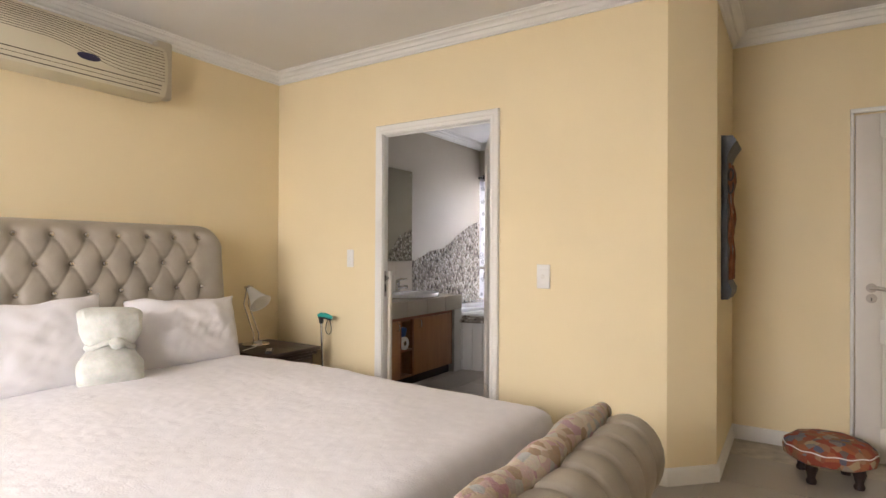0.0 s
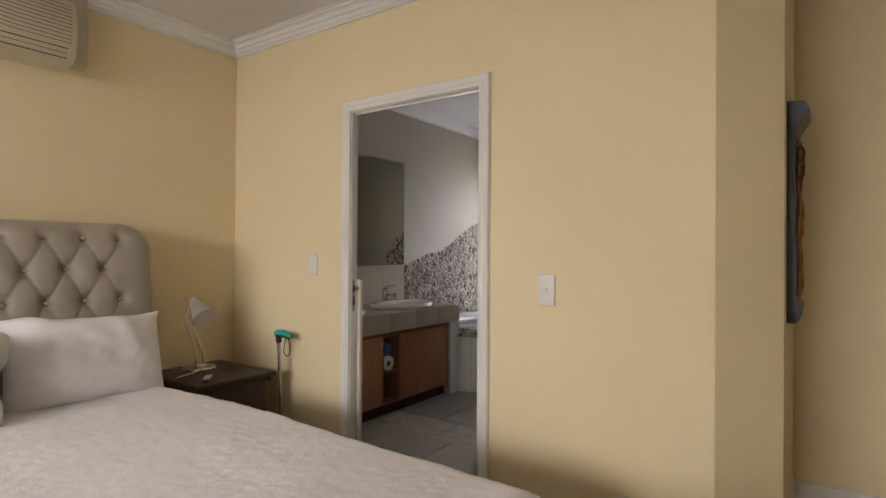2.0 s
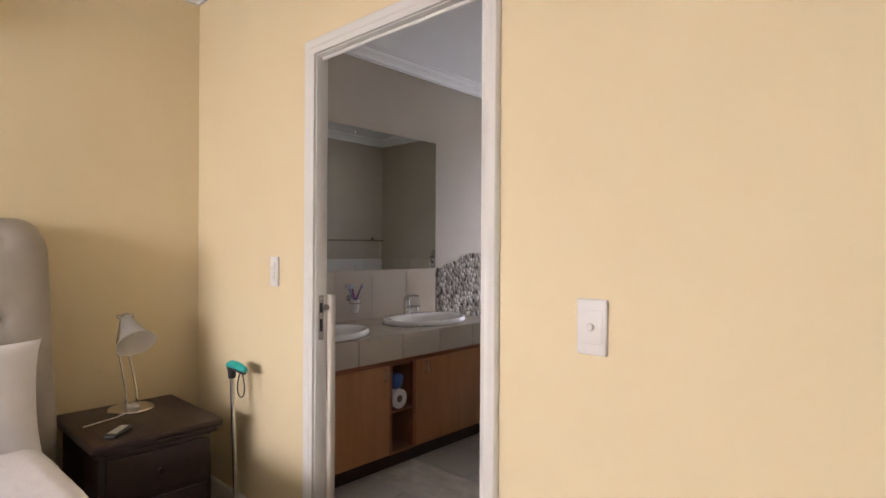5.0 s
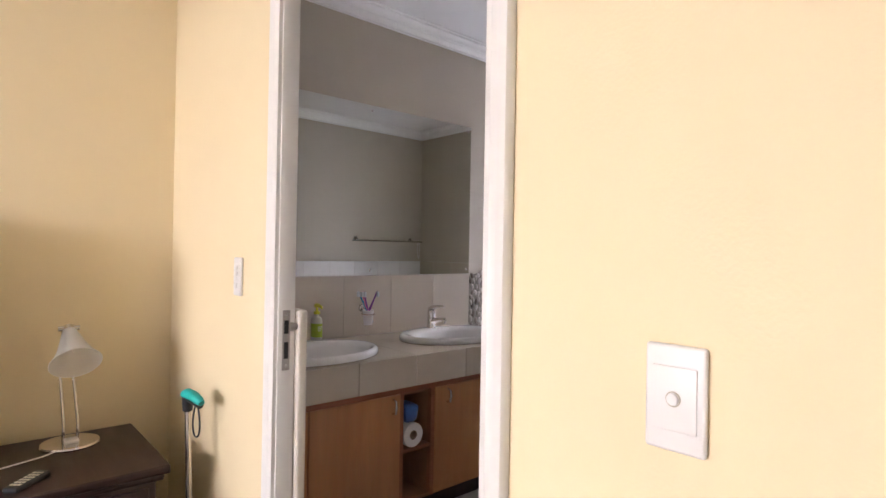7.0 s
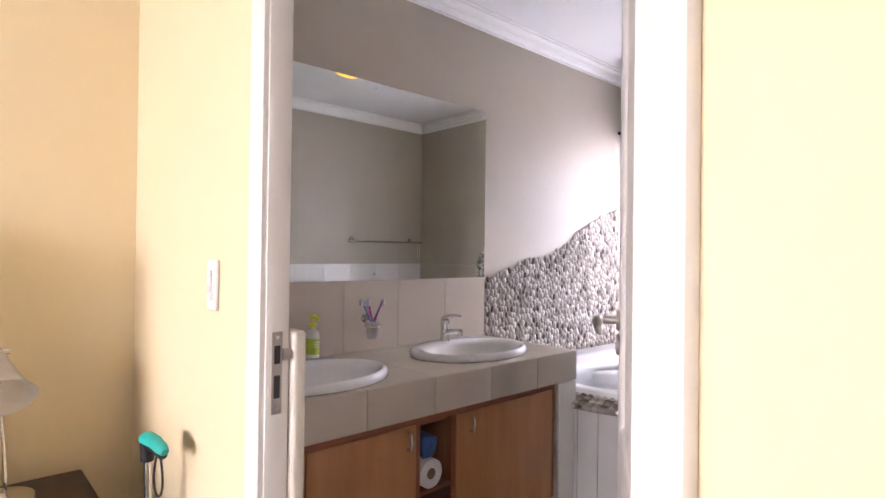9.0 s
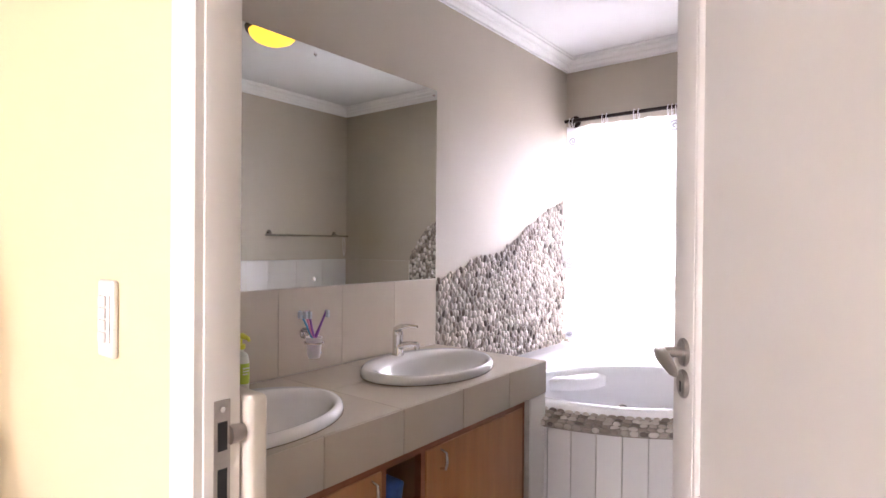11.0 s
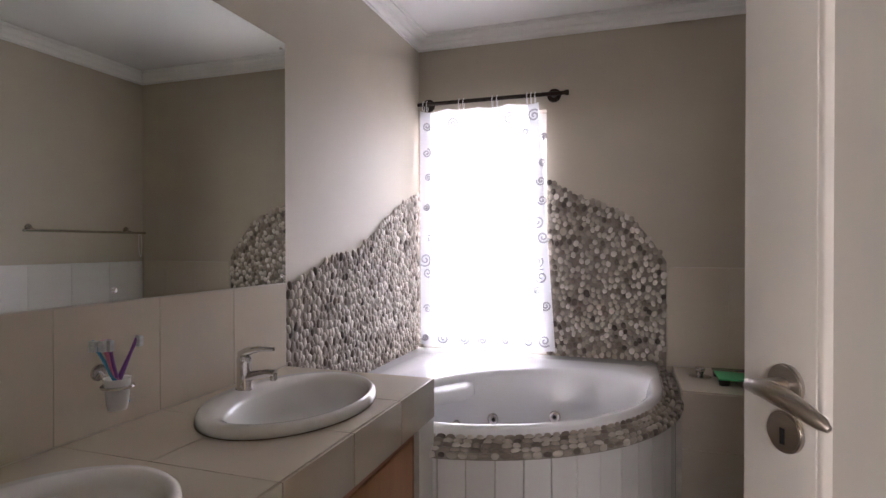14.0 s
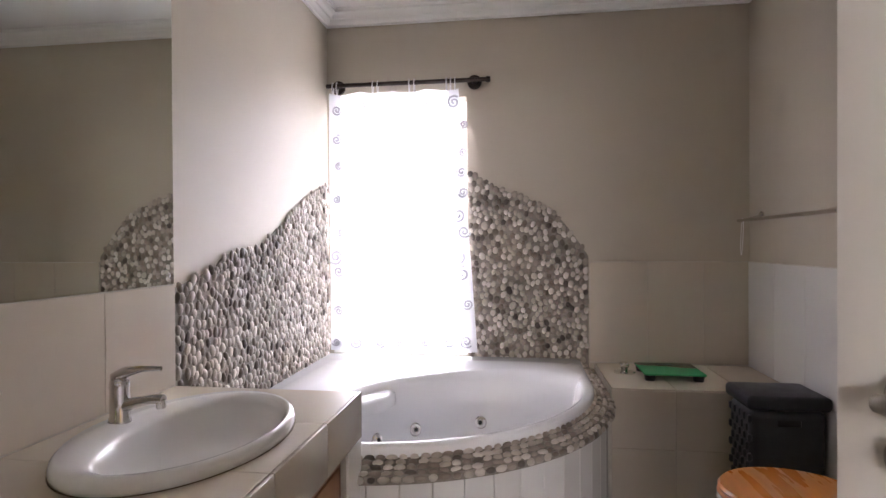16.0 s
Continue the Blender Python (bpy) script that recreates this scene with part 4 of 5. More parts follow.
for a, c in zip(ys, ys[1:]):
    part("edge_tile", box(VX - 0.010, VX, a + 0.0018, c - 0.0018, 0.634, VZ, 0.0015), M_TILE, va)
    for x0, x1 in ((XW + 0.012, -3.10), (-3.10, VX - 0.0105)):
        part("top_tile", holed(x0 + 0.0009, x1 - 0.0009, a + 0.0009, c - 0.0009, VZ, 0.003), M_TILE, va, "", False)
for x0, x1 in ((-3.385, -3.10), (-3.10, VX - 0.001)):
    part("end_tile", box(x0, x1 - 0.002, VY1 - 0.010, VY1, 0.634, VZ, 0.0015), M_TILE, va)
part("cabinet_frame", boxes((VX - 0.045, VX - 0.018, VY0, 4.525, 0.605, 0.630), (VX - 0.045, VX - 0.018, 4.505, 4.525, 0.09, 0.605), (VX - 0.045, VX - 0.018, 3.845, 3.867, 0.09, 0.605), (VX - 0.045, VX - 0.018, 3.66, 3.68, 0.09, 0.605)), M_WOODEDGE, va, "reddish edge frame")
part("plinth", box(VX - 0.08, VX - 0.06, VY0, 4.53, 0.004, 0.09), M_DARKW, va)
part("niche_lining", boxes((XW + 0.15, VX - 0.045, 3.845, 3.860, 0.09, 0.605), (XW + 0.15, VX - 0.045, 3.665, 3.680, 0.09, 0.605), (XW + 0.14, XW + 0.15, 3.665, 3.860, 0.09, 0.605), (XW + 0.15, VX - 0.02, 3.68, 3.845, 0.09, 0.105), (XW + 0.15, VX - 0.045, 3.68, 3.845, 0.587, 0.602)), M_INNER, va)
part("niche_shelf", box(XW + 0.15, VX - 0.022, 3.681, 3.844, 0.325, 0.341, 0.002), M_WOODEDGE, va)
for y0, y1, hy in ((3.868, 4.504, 3.945), (3.200, 3.659, 3.615), (VY0, 3.197, None)):
    dd = part("cabinet_door", box(VX - 0.034, VX - 0.014, y0 + 0.001, y1 - 0.001, 0.095, 0.604, 0.002), M_WOOD, va, "beech veneer door")
    if hy:
        part("handle", tube([(VX - 0.016, hy, 0.522), (VX + 0.008, hy, 0.527), (VX + 0.013, hy, 0.552), (VX + 0.010, hy, 0.582), (VX - 0.016, hy, 0.589)], 0.005, 10, radii=[0.005, 0.006, 0.0065, 0.005, 0.0045]), M_CHROME, dd, "slim chrome bow handle")


def basin(cx, cy, label):
    """An oval drop-in basin, long way along y, with a tap ledge towards the wall."""
    o = thing("washbasin", label, "washbasin", "washbasins in the vanity", (cx, cy, VZ))
    A, B = 0.233, 0.318
    b = bmesh.new()
    S = 64
    prof = [(1.0, 0.001), (1.015, 0.012), (1.0, 0.026), (0.965, 0.034), (0.92, 0.033), (0.875, 0.026), (0.845, 0.010), (0.80, -0.02), (0.70, -0.06), (0.52, -0.088), (0.28, -0.098), (0.07, -0.10), (0.0, -0.10)]
    rings = []
    for r, z in prof:
        inner = max(0, min(1, (0.965 - r) / 0.10))
        if r == 0:
            rings.append([b.verts.new((0.045, 0, z))])
            continue
        ring = []
        for k in range(S):
            a = 2 * math.pi * k / S
            ca, sa = math.cos(a), math.sin(a)
            x, y = A * r * ca, B * r * sa
            if x < 0:
                x *= 1 - 0.30 * inner
            ring.append(b.verts.new((x + 0.012 * inner, y, z)))
        rings.append(ring)
    for a, c in zip(rings, rings[1:]):
        for k in range(S):
            j = (k + 1) % S
            if len(c) == 1:
                b.faces.new((a[k], a[j], c[0]))
            else:
                b.faces.new((a[k], a[j], c[j], c[k]))
    part("bowl", b, M_CERAM, o, "", "all")
    part("sealant", tube([((A + 0.003) * math.cos(a), (B + 0.003) * math.sin(a), 0.001) for a in [k * math.pi / 36 for k in range(72)]], 0.0013, 5, closed=True), M_MOULD, o, "grimy brown sealant line")
    part("drain", lathe([(0, 0.004), (0.018, 0.004), (0.024, 0.0)], 20, at=(0.05, 0, -0.0985)), M_CHROME, o)
    return o


basin(*SINKS[0], "white oval ceramic washbasin near the bath")
basin(*SINKS[1], "white oval ceramic washbasin near the door")


def tap(x, y):
    t = thing("mixer_tap", "chrome single-lever mixer tap on the basin ledge", "tap", "basin taps", (x, y, VZ + 0.026))
    part("body", lathe([(0, 0.0), (0.026, 0.0), (0.027, 0.008), (0.023, 0.018), (0.0225, 0.085), (0.024, 0.092), (0.0225, 0.108), (0.012, 0.118), (0, 0.12)], 28), M_CHROME, t)
    part("spout", tube([(0.005, 0, 0.042), (0.05, 0, 0.056), (0.09, 0, 0.064), (0.118, 0, 0.064)], 0.012, 16, radii=[0.017, 0.014, 0.0125, 0.0125]), M_CHROME, t)
    part("aerator", cyl((0.110, 0, 0.064), (0.112, 0, 0.042), 0.0115, bev=0.002), M_CHROME, t)
    part("lever", tube([(-0.012, 0, 0.112), (0.015, 0, 0.128), (0.06, 0, 0.138), (0.112, 0, 0.140)], 0.008, 12, radii=[0.016, 0.014, 0.008, 0.0055]), M_CHROME, t)
    return t


tap(-3.235, 4.235)
tap(-3.215, 3.345)

mi = thing("wall_mirror", "large frameless wall mirror above the vanity", "mirror", at=(XW, 0, 0))
part("silvered_glass", box(0.002, 0.008, 3.06, 4.690, 1.116, 2.090, 0.0008, 1), M_MIRROR, mi)
for y in (4.662, 3.9, 3.12):
    for z in (1.146, 2.06):
        ms = part("mirror_screw", lathe([(0, 0.006), (0.006, 0.004), (0.009, 0.0)], 14), M_CHROME, mi)
        ms.matrix_basis = pose(0.008, y, z, 0, 90, 0)

# toothbrush holder
th = thing("toothbrush_holder", "chrome wall ring holding a frosted cup of toothbrushes", "toothbrush holder", at=(XW + 0.012, 3.845, 0.905))
part("rose", cyl((0, 0, 0.03), (0.012, 0, 0.03), 0.022, bev=0.003), M_CHROME, th)
part("arm", tube([(0.01, 0, 0.03), (0.03, 0, 0.01), (0.035, 0.0, 0.0)], 0.006, 8), M_CHROME, th)
part("ring", tube([(0.07 + 0.036 * math.cos(a), 0.036 * math.sin(a), 0) for a in [k * math.pi / 14 for k in range(28)]], 0.0045, 8, closed=True), M_CHROME, th)
part("cup", lathe([(0, -0.06), (0.022, -0.06), (0.026, -0.04), (0.031, 0.02), (0.033, 0.022), (0.029, 0.02), (0.024, -0.035), (0.02, -0.056), (0, -0.056)], 28, at=(0.07, 0, 0)), M_FROST, th)
for (dx, dy, m_) in ((-0.02, -0.055, M_BLUEB), (0.012, -0.035, M_PURPLE), (0.0, -0.045, M_PINK), (0.02, 0.045, M_PURPLE), (-0.01, -0.03, M_PINK)):
    p0, p1 = Vector((0.07 - dx * 0.6, -dy * 0.4, -0.045)), Vector((0.07 + dx, dy, 0.125))
    br = thing("toothbrush", "coloured plastic toothbrush standing in the wall cup", "toothbrush", "toothbrushes in the cup", th.location)
    part("handle", tube([p0, p0.lerp(p1, 0.4), p0.lerp(p1, 0.75), p1], 0.005, 8, radii=[0.0055, 0.007, 0.004, 0.005]), m_, br)
    part("bristles", box(p1.x - 0.005, p1.x + 0.012, p1.y - 0.006, p1.y + 0.006, p1.z - 0.028, p1.z, 0.001), M_BRIST, br)

# soap bottle
so = thing("soap_dispenser", "hand soap bottle with lime label and yellow pump", "soap dispenser", at=(-3.33, 3.535, VZ))
b = lathe([(0, 0.0), (0.032, 0.0), (0.036, 0.006), (0.036, 0.105), (0.030, 0.128), (0.013, 0.138), (0.013, 0.148), (0, 0.149)], 32, 1.0, 0.72)
part("bottle", b, M_SOAPW, so)
part("label", lathe([(0.0368, 0.03), (0.0368, 0.10)], 32, 1.0, 0.73), M_LIME, so, "lime green label with unreadable lettering")
for k, z in enumerate((0.082, 0.072, 0.062)):
    part("label_bar", box(0.034, 0.0376, -0.012, 0.012 - 0.004 * k, z, z + 0.004), M_SOAPW, so)
part("pump_collar", cyl((0, 0, 0.146), (0, 0, 0.163), 0.016, bev=0.002), M_SOAPY, so)
part("pump_stem", cyl((0, 0, 0.163), (0, 0, 0.186), 0.006), M_SOAPY, so)
part("pump_head", tube([(-0.012, 0, 0.19), (0.01, 0, 0.193), (0.045, 0, 0.188), (0.052, 0, 0.180)], 0.008, 10, radii=[0.011, 0.011, 0.007, 0.005]), M_SOAPY, so)

# toilet rolls in the niche
tr = thing("toilet_roll", "white toilet roll lying in the open vanity niche", "toilet roll", at=(VX - 0.075, 3.745, 0.341))
rollb = bmesh.new()
rings = []
for x in (-0.05, 0.05):
    for r in (0.056, 0.021):
        rings.append([rollb.verts.new((x, r * math.cos(2 * math.pi * k / 36), 0.056 + r * math.sin(2 * math.pi * k / 36))) for k in range(36)])
for a, c in ((rings[0], rings[1]), (rings[1], rings[3]), (rings[3], rings[2]), (rings[2], rings[0])):
    for k in range(36):
        rollb.faces.new((a[k], a[(k + 1) % 36], c[(k + 1) % 36], c[k]))
part("paper", rollb, M_PAPER, tr)
core = bmesh.new()
rings = [[core.verts.new((x, r * math.cos(2 * math.pi * k / 24), 0.056 + r * math.sin(2 * math.pi * k / 24))) for k in range(24)] for x, r in ((-0.0505, 0.0215), (0.0505, 0.0215), (0.0505, 0.0195), (-0.0505, 0.0195))]
for i in range(4):
    for k in range(24):
        core.faces.new((rings[i][k], rings[i][(k + 1) % 24], rings[(i + 1) % 4][(k + 1) % 24], rings[(i + 1) % 4][k]))
part("core", core, M_CARD, tr, "brown cardboard core")
pk = box(-0.05, 0.05, -0.05, 0.03, 0.0, 0.085, 0.02, 4)
for v in pk.verts:
    v.co += Vector((0.008, 0.008, 0.008)) * noise.noise(v.co * 30)
o = tagged(mesh_ob("tissue_pack", pk, [M_BLUEP], True), "crumpled blue and white tissue pack stacked on the roll", "tissue pack")
o.location = (VX - 0.085, 3.755, 0.452)

# ---- corner bath ----
BX, BY, BL, BR = XW, YB, 1.58, 1.03      # outer edge of the pebble border: reach from the corner, bow radius


def bath_line(off, n=48):
    """The bowed front from the end wall round to the vanity wall, set in by off."""
    L, R = BL - off, BR - off
    cx, cy = BX + L - R, BY - L + R
    pts = [(BX + L, BY)]
    for k in range(n + 1):
        a = -math.pi / 2 * k / n
        pts.append((cx + R * math.cos(a), cy + R * math.sin(a)))
    pts.append((BX, BY - L))
    return pts


def resample(pts, step):
    out, acc = [Vector(pts[0])], 0.0
    for p, q in zip(pts, pts[1:]):
        p, q = Vector(p), Vector(q)
        while (q - out[-1]).length > step and (q - p).length > 1e-6:
            d = (q - out[-1])
            out.append(out[-1] + d.normalized() * step)
    return out


bt = thing("corner_bath", "white acrylic corner whirlpool bath with bowed tiled front", "bath", at=(0, 0, 0))
ZR = 0.585
# body: deck, lip and well, from the wall corner outwards
b = bmesh.new()
u_, v_ = Vector((1, 1)).normalized(), Vector((1, -1)).normalized()
wc = Vector((BX + 0.93, BY - 0.93))
S = 96
outer = []
rim = bath_line(0.085, 60)
full = rim + [(BX + 0.004, BY - 0.004)]


def edge_point(a):
    """Where the way at angle a from the well's centre meets the rim or the walls."""
    d = Vector((math.cos(a), math.sin(a)))
    best = 9
    poly = rim + [(BX + 0.004, BY - (BL - 0.085)), (BX + 0.004, BY - 0.004), (BX + BL - 0.085, BY - 0.004)]
    for p, q in zip(poly, poly[1:] + poly[:1]):
        p, q = Vector(p), Vector(q)
        e = q - p
        den = d.x * e.y - d.y * e.x
        if abs(den) < 1e-9:
            continue
        w = p - wc
        t = (w.x * e.y - w.y * e.x) / den
        s = (w.x * d.y - w.y * d.x) / den
        if t > 0 and -1e-6 <= s <= 1 + 1e-6:
            best = min(best, t)
    return wc + d * best


def well_point(a, ku, kv):
    if math.sin(a) > 0:
        d = u_ * (0.70 * math.cos(a)) + v_ * (0.36 * math.sin(a))
        e = edge_point(math.atan2(d.y, d.x)) - wc
        return wc + e * min(0.90, 0.70 / abs(e.dot(u_)) if abs(e.dot(u_)) > 0.5 else 0.90)
    return wc + u_ * (0.70 * ku * math.cos(a)) + v_ * (0.56 * kv * math.sin(a))


rings = []
for kind, f, z in (("e", 1.0, ZR - 0.055), ("e", 1.003, ZR - 0.012), ("e", 0.992, ZR), ("m", 0.45, ZR + 0.003), ("m", 0.12, ZR - 0.004), ("w", 1.0, ZR - 0.02), ("w", 0.975, ZR - 0.06), ("w", 0.94, ZR - 0.16), ("w", 0.88, ZR - 0.30), ("w", 0.80, ZR - 0.38), ("w", 0.6, ZR - 0.405), ("w", 0.2, ZR - 0.41)):
    ring = []
    for k in range(S):
        aw = 2 * math.pi * k / S
        w = well_point(aw, 1, 1)
        dirn = w - wc
        e = edge_point(math.atan2(dirn.y, dirn.x))
        if kind == "e":
            p = wc + (e - wc) * f
        elif kind == "m":
            p = w.lerp(e, f)
        else:
            p = wc + (w - wc) * f
        zz = z
        back = max(0, -math.sin(aw))
        if kind == "w" and ZR - 0.17 < z < ZR - 0.01:
            zz = z + 0.0
        if kind == "m" and f < 0.2:
            zz = z - 0.03 * back ** 4
        ring.append(b.verts.new((p.x, p.y, zz)))
    rings.append(ring)
for a, c in zip(rings, rings[1:]):
    for k in range(S):
        b.faces.new((a[k], a[(k + 1) % S], c[(k + 1) % S], c[k]))
b.faces.new(rings[-1])
part("tub", b, M_ACRYL, bt, "glossy white acrylic tub", "all")
# moulded corner seat
seat = lathe([(0, 0.0), (0.85, -0.002), (1.0, -0.02), (1.02, -0.07)], 40, 0.30, 0.22)
bmesh.ops.transform(seat, matrix=Matrix.Translation((wc.x - v_.x * 0.64 - u_.x * 0.28, wc.y - v_.y * 0.64 - u_.y * 0.28, ZR - 0.055)) @ Matrix.Rotation(radians(45), 4, "Z"), verts=seat.verts)
part("corner_seat", seat, M_ACRYL, bt, "", "all")


def jet(x, y, z, d):
    d = Vector(d).normalized()
    j = part("water_jet", lathe([(0, 0.010), (0.012, 0.014), (0.017, 0.009), (0.027, 0.008), (0.033, 0.002), (0.030, -0.014)], 24), M_CHROME, bt, "round chrome whirlpool jet")
    j.matrix_basis = Matrix.Translation((x, y, z)) @ d.to_track_quat("Z", "Y").to_matrix().to_4x4()
    q = part("nozzle", lathe([(0, 0.018), (0.009, 0.017), (0.011, 0.008)], 14), M_BLACK, j)


def well_at(aw, z):
    f = 0.94 - 0.06 * (ZR - 0.16 - z) / 0.14
    p = well_point(aw, 1, 1)
    return wc + (p - wc) * f


for aw in (-1.817, -1.447, -0.86, 0.2):
    p = well_at(aw, 0.315)
    n_ = wc - p
    jet(p.x, p.y, 0.315, (n_.x, n_.y, 0.12))
part("overflow", cyl((wc.x + u_.x * -0.60, wc.y + u_.y * -0.60, 0.40), (wc.x + u_.x * -0.59, wc.y + u_.y * -0.59, 0.40), 0.03), M_CHROME, bt)

# border bed and front tiles
b = bmesh.new()
outer, inner = bath_line(0.0), bath_line(0.10)
rows = []
for z0, z1 in ((0.492, 0.520),):
    for p, q in zip(outer, inner):
        rows.append([b.verts.new((p[0], p[1], z0)), b.verts.new((p[0], p[1], z1)), b.verts.new((q[0], q[1], z1 + 0.03)), b.verts.new((q[0], q[1], z0))])
for a, c in zip(rows, rows[1:]):
    for k in range(4):
        b.faces.new((a[k], a[(k + 1) % 4], c[(k + 1) % 4], c[k]))
b.faces.new(rows[0][::-1]), b.faces.new(rows[-1])
border = part("border_bed", b, M_DGROUT, bt, "grey cement border set with pebbles")
fl = resample(bath_line(0.035), 0.105)
for p, q in zip(fl, fl[1:]):
    d = (q - p).normalized()
    if p.x < VX - 0.02 and p.y < VY1 + 0.05:
        continue
    nrm = Vector((-d.y, d.x)) * -1
    b = box(0.0015, 0.1035, 0.0, 0.012, 0.005, 0.491, 0.0012, 1)
    t = part("front_tile", b, M_WTILE, bt, "", False)
    t.matrix_basis = Matrix.Translation((p.x, p.y, 0)) @ Matrix.Rotation(math.atan2(d.y, d.x), 4, "Z")
b = bmesh.new()
rows = [[b.verts.new((p[0], p[1], z)) for z in (0.0, 0.491)] for p in bath_line(0.045)]
for a, c in zip(rows, rows[1:]):
    b.faces.new((a[0], c[0], c[1], a[1]))
part("front_backing", b, M_GROUT, bt, "", False)

# tiled ledge beside the bath
LX0, LY0, LZ = BX + BL + 0.002, 5.66, 0.565
le = tagged(mesh_ob("tiled_ledge", boxes((LX0 - 0.06, XB - 0.001, LY0 + 0.008, YB - 0.001, 0, 0.47), (LX0, XB - 0.001, LY0 + 0.008, YB - 0.001, 0.47, LZ - 0.008)), M_GROUT), "low ledge clad in cream tiles beside the bath", "ledge")
le["kind"] = "structure"
for x0, x1 in ((LX0, -1.527), (-1.527, -1.229), (-1.229, XB - 0.003)):
    part("ledge_tile", box(x0 + 0.0015, x1 - 0.0015, LY0, YB - 0.012, LZ - 0.008, LZ, 0.0012, 1), M_TILE, le, "", False)
    for z0, z1 in ((0.005, 0.28), (0.28, LZ - 0.008)):
        part("ledge_tile", box(x0 + 0.0015, x1 - 0.0015, LY0, LY0 + 0.008, z0 + 0.001, z1 - 0.001, 0.0012, 1), M_TILE, le, "", False)

# bath tap on the ledge
bk = thing("bath_valve", "chrome bath valve with a round knob on the ledge", "tap", at=(-1.70, 5.98, LZ))
part("flange", lathe([(0, 0.0), (0.055, 0.0), (0.056, 0.006), (0.03, 0.012), (0, 0.013)], 32), M_CHROME, bk)
part("knob", lathe([(0, 0.055), (0.020, 0.055), (0.024, 0.048), (0.022, 0.03), (0.016, 0.022), (0.016, 0.01)], 20), M_CHROME, bk)

# bathroom scale
sc = thing("bathroom_scale", "green glass bathroom scale on the tiled ledge", "scale", at=(-1.49, 5.93, LZ))
part("glass_top", box(-0.145, 0.145, -0.13, 0.13, 0.028, 0.040, 0.005, 3), M_GREEN, sc)
for x in (-0.115, 0.115):
    for y in (-0.10, 0.10):
        part("foot", cyl((x, y, 0.0), (x, y, 0.028), 0.024, 0.028), M_BLACK, sc)
part("display", box(-0.035, 0.035, 0.075, 0.105, 0.0398, 0.0412), M_BLACK, sc)

# laundry hamper
hm = thing("laundry_hamper", "charcoal plastic laundry hamper with hinged lid", "hamper", at=(-1.158, 5.515, 0))
hw, hdp = 0.150, 0.122
b = box(-hw, hw, -hdp, hdp, 0.0, 0.555, 0.035, 4)
for v in b.verts:
    k = 0.90 + 0.10 * v.co.z / 0.555
    v.co.x *= k
    v.co.y *= k
part("body", b, M_HAMPER, hm)
part("lid", box(-hw - 0.012, hw + 0.012, -hdp - 0.012, hdp + 0.012, 0.556, 0.615, 0.02, 4), M_HAMPER, hm)
part("hand_slot", box(-0.045, 0.045, -hdp - 0.003, -hdp + 0.01, 0.49, 0.52, 0.006, 3), M_BLACK, hm, "dark hand slot")
for i in range(9):
    for j in range(12):
        part("weave_rib", box(-hw - 0.004, -hw + 0.012, -0.112 + i * 0.025, -0.092 + i * 0.025, 0.06 + j * 0.04, 0.092 + j * 0.04, 0.004, 1), M_HAMPER, hm, "", False) if (i + j) % 2 else None

# toilet
to = thing("toilet", "white toilet with an orange varnished wooden lid", "toilet", at=(XB - 0.012, 4.95, 0))
part("cistern", box(-0.115, -0.012, -0.17, 0.17, 0.30, 0.40, 0.02, 3), M_CERAM, to)
part("pan", lathe([(0, 0.004), (0.13, 0.004), (0.12, 0.06), (0.11, 0.18), (0.16, 0.30), (0.185, 0.375), (0.18, 0.385), (0, 0.385)], 40, 1.22, 1.0, at=(-0.36, 0, 0)), M_CERAM, to)
part("seat", lathe([(0.10, 0.386), (0.19, 0.386), (0.195, 0.395), (0.19, 0.405), (0.10, 0.405)], 48, 1.18, 1.0, at=(-0.355, 0, 0)), M_SEAT, to)
part("lid", lathe([(0, 0.406), (0.188, 0.406), (0.193, 0.415), (0.186, 0.424), (0.15, 0.428), (0, 0.43)], 48, 1.18, 1.0, at=(-0.355, 0, 0)), M_SEAT, to, "orange varnished pine lid, closed")
for y in (-0.06, 0.06):
    part("hinge", cyl((-0.155, y - 0.02, 0.412), (-0.155, y + 0.02, 0.412), 0.011), M_CHROME, to)

# towel rail
rl = thing("towel_rail", "chrome towel rail with a string loop on the wall", "towel rail", at=(XB, 0, 1.365))
for y in (6.06, 5.32):
    part("rose", cyl((0, y, 0.02), (-0.012, y, 0.02), 0.024, bev=0.003), M_CHROME, rl)
    part("post", cyl((-0.01, y, 0.02), (-0.075, y, 0.0), 0.008), M_CHROME, rl)
part("bar", cyl((-0.075, 6.18, 0.0), (-0.075, 5.24, 0.0), 0.009, bev=0.002), M_CHROME, rl)
part("string_loop", tube([(-0.075 + 0.004 * math.cos(a), 6.13 + 0.014 * math.sin(a), -0.088 + 0.098 * math.cos(a)) for a in [k * math.pi / 14 for k in range(28)]], 0.0018, 6, closed=True), M_LINEN, rl)

# ceiling lamp
cl = thing("ceiling_lamp", "round amber glass bathroom ceiling lamp, lit", "lamp", at=(-2.2, 4.52, ZC))
part("ring", lathe([(0.0, 0.0), (0.165, 0.0), (0.17, -0.012), (0.165, -0.03), (0.14, -0.032)], 44), M_IRON, cl)
part("glass_bowl", lathe([(0.148, -0.028), (0.14, -0.055), (0.115, -0.08), (0.07, -0.10), (0.0, -0.108)], 44), M_LAMPGLOW, cl, "glowing amber glass bowl")

